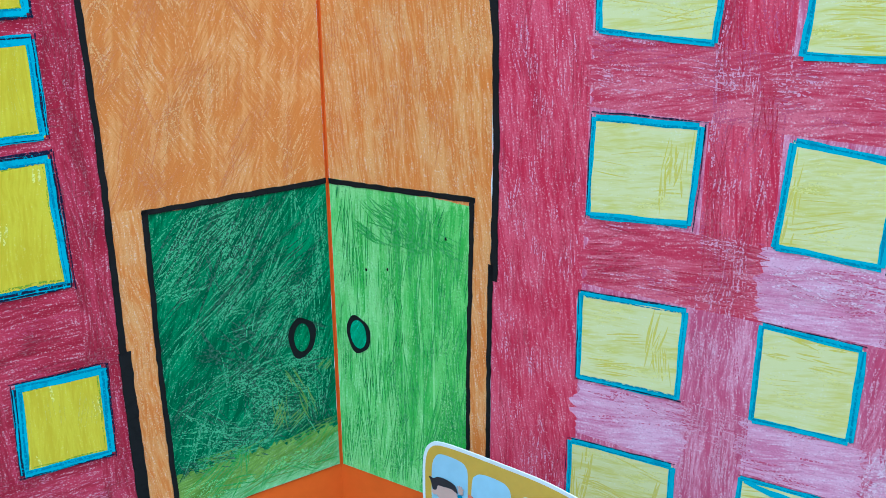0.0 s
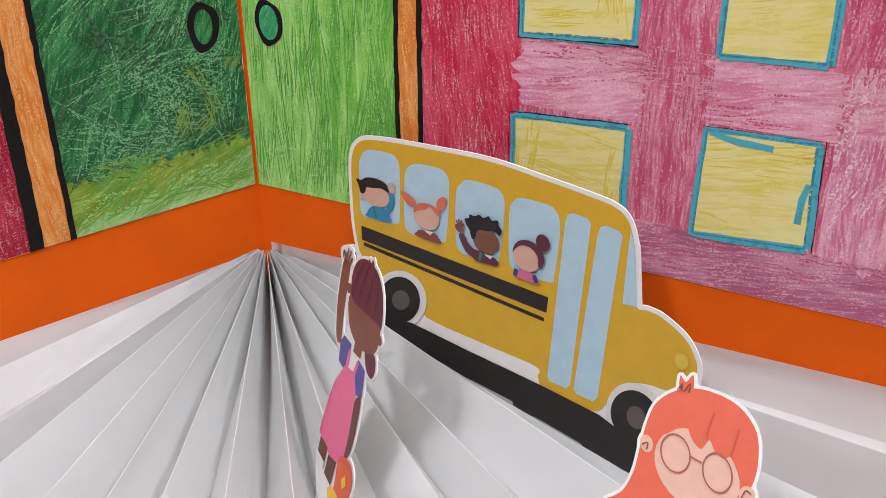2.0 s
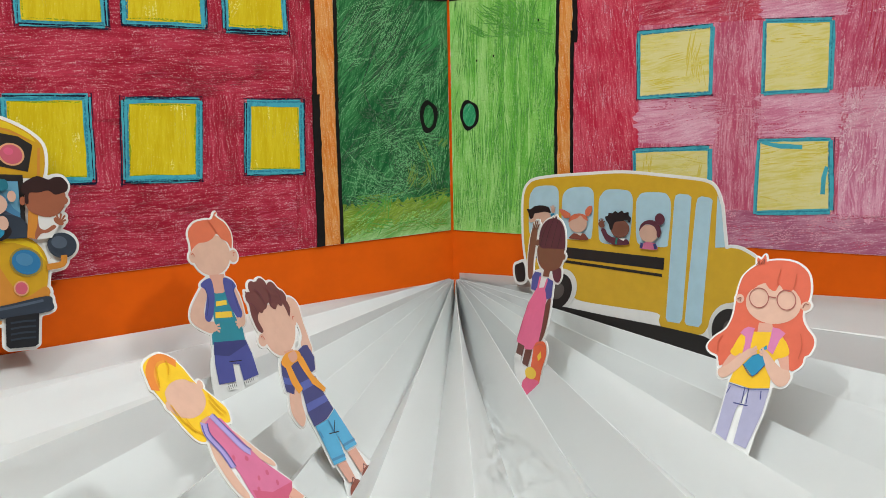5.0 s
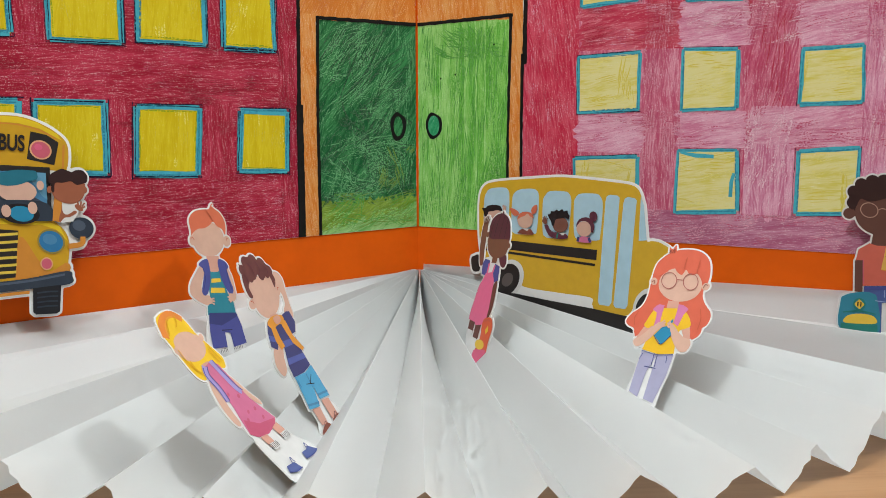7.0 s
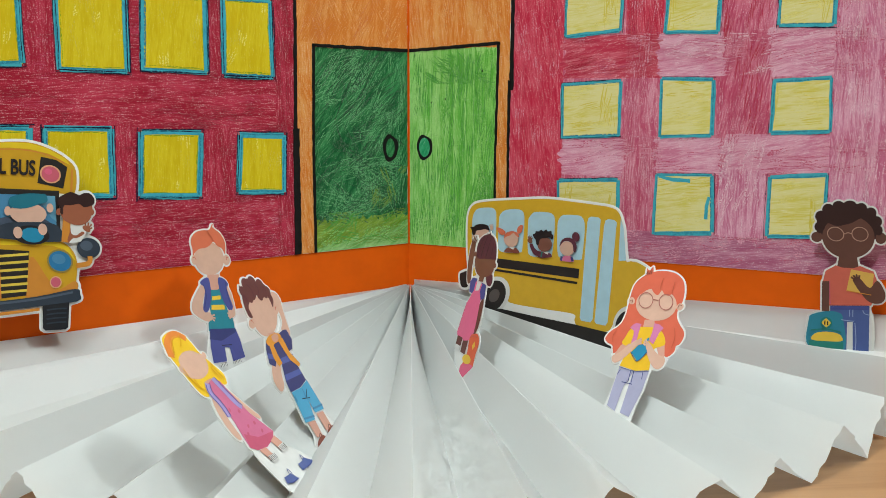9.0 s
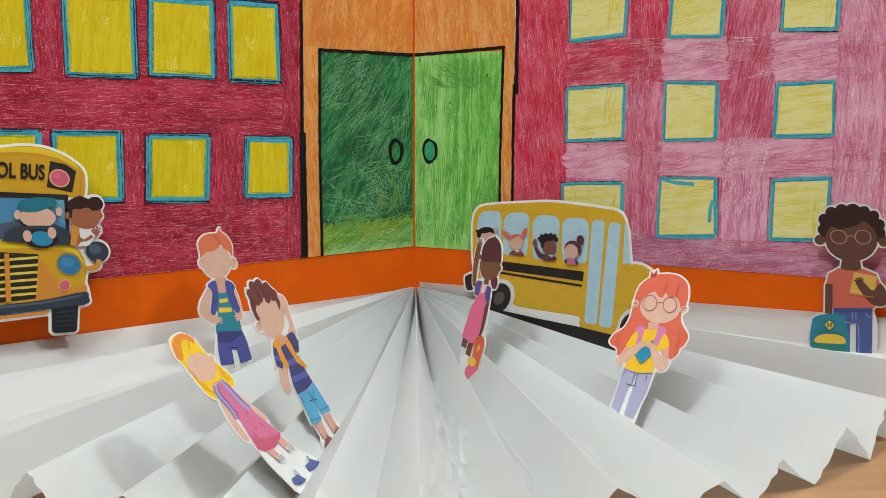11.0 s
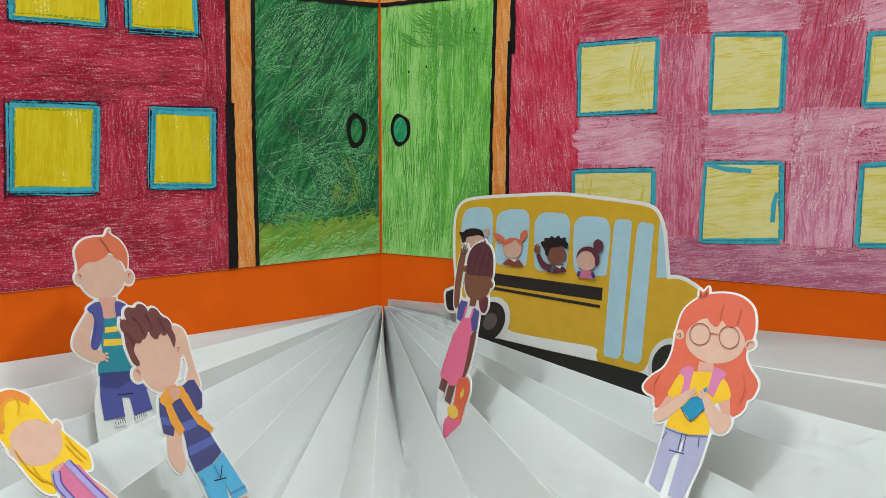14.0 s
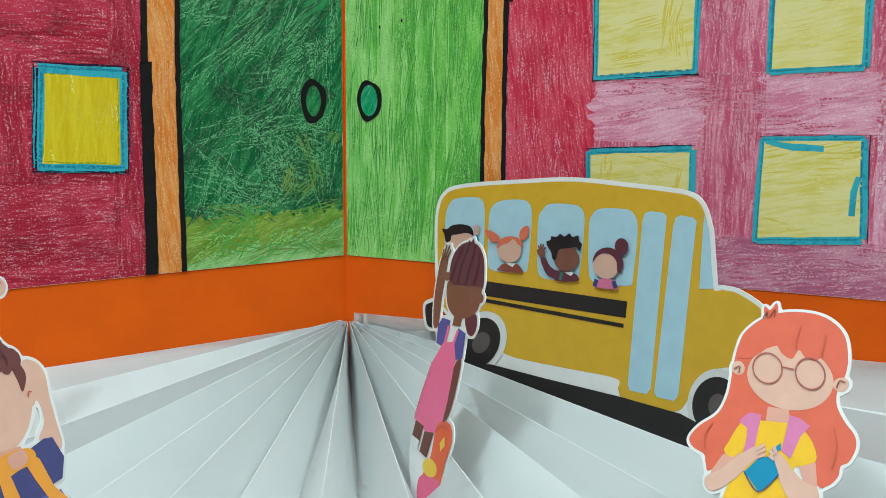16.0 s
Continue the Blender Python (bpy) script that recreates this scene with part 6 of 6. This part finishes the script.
def bus_front():
    d = Cutout(frame_of((-0.2205, -0.1472, 0.0498), (0.8507, 0.5156, -0.1023), (0.0343, 0.1397, 0.9896)), 1.009)
    d.mirrored = True
    d.shape("bus_gold", (17.9, 84.6, 27, 82.6, 36.2, 78.1, 41.5, 72.1, 41.1, 60.3, 34.5, 59.9, -1.3, 59.6, -1.8, 82.7, 7.9, 84.2), part="body")
    d.poly("bus_lemon", (-1.8, 82.7, 7.9, 84.0, 17.9, 84.3, 27, 82.3, 36, 77.8, 38.5, 74.8, 36.0, 75.8, 28, 79.6, 18, 81.4, 8, 81.3, -1.8, 80.4), part="roof_highlight")
    d.line("bus_amber", 0.7, (-1.0, 79.6, 9, 80.6, 18, 80.6, 28, 78.8, 36, 75.2), part="roof_seam")
    d.line("bus_amber", 1.1, (39.6, 72.5, 39.4, 61), part="body_edge")
    d.poly("bus_black", (23.8, 77.9, 31.4, 76.8, 37.1, 73.5, 35.3, 62.5, 22.4, 64.6), part="lamp_panel")
    d.oval("rim_pale", (28.7, 69.4, 5.2, -0.3, -0.1, 4.6), part="lamp_rim")
    d.oval("lamp_red", (28.7, 69.4, 4.4, -0.3, -0.1, 3.9), part="lamp")
    d.oval("bag_pink", (27.6, 70.6, 1.9, -0.1, 0, 1.5), part="lamp_highlight")
    d.poly("bus_black", (-1.3, 61, 33.1, 61.2, 34.7, 34.8, -0.8, 36.5), part="windscreen_frame")
    d.poly("glass_blue", (-1.3, 58.2, 31.2, 58.5, 32.7, 36.5, -0.8, 37.6), part="windscreen")
    d.poly("glass_pale", (22, 58.3, 31.2, 58.4, 32.2, 45.5, 29.5, 47.5), part="glass_reflection")
    d.poly("seat_slate", (-1, 45.2, 8, 47.2, 26, 46.6, 32.0, 43.5, 32.6, 37.0, -0.8, 37.8), part="seat")
    d.shape("bus_gold", (-0.8, 37.6, 14.2, 37, 30.7, 36.7, 38.8, 32.9, 42.9, 25.7, 42.6, 14, 41.8, 10.4, 18.1, 6.5, -0.1, 4.1), part="hood")
    d.poly("bus_lemon", (-0.8, 37.3, 14.2, 36.7, 30.5, 36.3, 38.4, 32.6, 42.3, 25.7, 40.8, 27.2, 36.5, 31.4, 30, 33.3, 14, 33.4, -0.7, 33.0), part="hood_highlight")
    d.shape("bus_amber", (19.8, 27.5, 28.3, 16.8, 33.5, 11, 42, 15.4, 41.8, 10.4, 18.1, 6.5), part="fender")
    d.poly("bus_black", (-0.7, 31.3, 19, 30.4, 18.1, 8.2, -0.1, 6.1), part="grille")
    d.line("slat_yellow", 1.3, (-0.6, 27.1, 18.7, 28.9), part="slat")
    d.line("slat_yellow", 1.3, (-0.5, 23.5, 18.8, 25.2), part="slat")
    d.line("slat_yellow", 1.3, (-0.4, 19.9, 18.6, 21.5), part="slat")
    d.line("slat_yellow", 1.3, (-0.4, 16.3, 18.7, 17.8), part="slat")
    d.line("slat_yellow", 1.3, (-0.3, 12.7, 18.5, 14.2), part="slat")
    d.line("slat_yellow", 1.3, (-0.2, 9.4, 18.3, 10.8), part="slat")
    d.oval("headlight_rim", (34.3, 25.5, 6.6, -0.5, -0.1, 6.0), part="headlight_rim")
    d.oval("lamp_blue", (34.3, 25.5, 5.7, -0.5, -0.1, 5.1), part="headlight")
    d.oval("glass_blue", (33.6, 26.6, 3.4, -0.3, -0.1, 2.6), part="headlight_reflection")
    d.oval("rim_pale", (32.3, 14.8, 3.0, 0, -0.1, 3.1), part="indicator_rim")
    d.oval("lamp_red", (32.3, 14.8, 2.4, 0, -0.1, 2.5), part="indicator")
    d.shape("slate_dark", (-0.1, 5, 23, 7.6, 42, 11.3, 44.7, 8.7, 43.3, 4.9, 23.1, 2.5, 0, 0), part="bumper")
    d.line("bumper_light", 1.1, (1.0, 3.9, 23, 6.3, 41, 9.6), part="bumper_highlight")
    d.poly("tyre_black", (26.1, 3, 39.3, 4.6, 39, -8.2, 37.6, -9.3, 27.7, -9.6, 26.3, -8.4), part="tyre")
    for y in (1.2, -1.1, -3.4, -5.7):
        d.line("slate_dark", 0.8, (28.0, y - 0.5, 33, y + 0.1, 38.0, y + 0.2), part="tread")
    d.poly("bus_amber", (0, -0.6, 24.5, 1.9, 24.5, 0.5, 0, -2.2), part="underside")
    d.oval("slate_dark", (48.6, 32.3, 6, -0.2, -0.1, 5.3), part="mirror")
    d.oval("bumper_light", (47.4, 33.6, 3.2, -0.1, -0.1, 2.6), part="mirror_highlight")
    d.line("bus_amber", 2.6, (42.4, 23.3, 48.8, 24.6, 49.3, 28.2), part="mirror_arm")
    d.poly("bus_amber", (2.2, 30.5, 4.5, 30.6, 6.1, 6.6, 3.5, 6.6), part="grille_bar", once=True)
    d.oval("skin", (18, 49.1, 8.9, -0.1, 0.2, -5.4), part="driver_head", once=True)
    d.oval("skin", (8.1, 50, 1.6, 0.1, -0.1, 2.3), part="ear", once=True)
    d.oval("skin", (28.5, 52.3, 1.7, 0, -0.1, 2.3), part="ear", once=True)
    d.shape("cap_teal", (8.8, 52.6, 9, 56.6, 13.3, 58.3, 17.8, 59.1, 23.3, 59.2, 26.4, 58.8, 27, 55.4, 23.2, 54, 18, 52, 12.6, 51.4), part="driver_cap", once=True)
    d.shape("slate_dark", (1.5, 37.4, 3, 41.1, 8.7, 44.2, 26.4, 44.9, 33.5, 42.3, 34.2, 35.4, 1.5, 36.6), part="sweater", once=True)
    d.oval("ink", (19.6, 38.4, 8.9, -0.3, -0.1, 4.8), part="steering_wheel", once=True)
    d.oval("book_blue", (20.2, 38.4, 5.5, -0.4, -0.1, 3.7), part="wheel_pad", once=True)
    d.oval("skin", (13.1, 39.5, 2.2, -0.2, -0.1, 2.9), part="hand", once=True)
    d.oval("skin", (25.1, 41.4, 2.2, -0.2, -0.1, 2.9), part="hand", once=True)
    # blank white card added to close the gap between passenger and mirror
    d.poly("card_white", (38, 45, 48.4, 45.2, 47.1, 40.2, 44.4, 35.5, 38.6, 34.7), part="card_fill", once=True)
    d.poly("bus_amber", (35, 47.1, 38.9, 45.3, 38.8, 41.3, 37.6, 35, 34.5, 35.5), part="pillar", once=True)
    d.shape("tan", (38.8, 43.5, 39.4, 39.8, 41.8, 38.8, 44.9, 40.8, 46.1, 39.8, 43, 37.7, 40.1, 37.1, 38, 34.8, 37.6, 37, 38.5, 40.3), part="arm", once=True)
    d.oval("tan", (47.1, 42.3, 2, -0.5, -0.5, 1.6), part="hand", once=True)
    d.line("tan", 0.8, (47, 43, 46.2, 45.4), part="finger", once=True)
    d.line("tan", 0.8, (47.8, 43.2, 48.1, 45.6), part="finger", once=True)
    d.line("tan", 0.8, (48.4, 42.9, 49.7, 44.8), part="finger", once=True)
    d.line("tan", 0.8, (48.3, 42, 50, 43), part="finger", once=True)
    d.shape("tan", (33.8, 52, 34.9, 54.4, 41.4, 55.5, 48.9, 55, 49.9, 51, 48.5, 46.9, 45.1, 44.4, 40.7, 44.2, 36, 46.1, 34, 49), part="head", once=True)
    d.oval("tan", (32.7, 50.5, 1.2, 0.1, 0, 1.8), part="ear", once=True)
    d.oval("tan", (49.5, 51, 1.4, 0.1, -0.1, 1.6), part="ear", once=True)
    d.shape("dark_hair", (32, 54.6, 32.7, 57.5, 35.3, 59.5, 38.4, 60.8, 41.3, 60.1, 43.1, 59.5, 45.3, 60.6, 48.5, 60.5, 50.8, 57.8, 50.5, 55.1, 48.8, 54.2, 45.6, 53.4, 42.9, 55, 39, 54.1, 35.3, 53.7, 35, 49.5, 33.6, 50, 33.4, 52.9), part="hair", once=True)
    d.finish_fbus()


room()
table()
card_wall("wall_left", LEFT, -1)
card_wall("wall_right", RIGHT, 1)
facade_left()
facade_right()
fan()
bus_side()
bus_front()
doll_in_teal_top()
doll_in_navy_top()
doll_in_pink_dress()
doll_with_glasses()
doll_with_raised_arm()
doll_with_teal_bag()
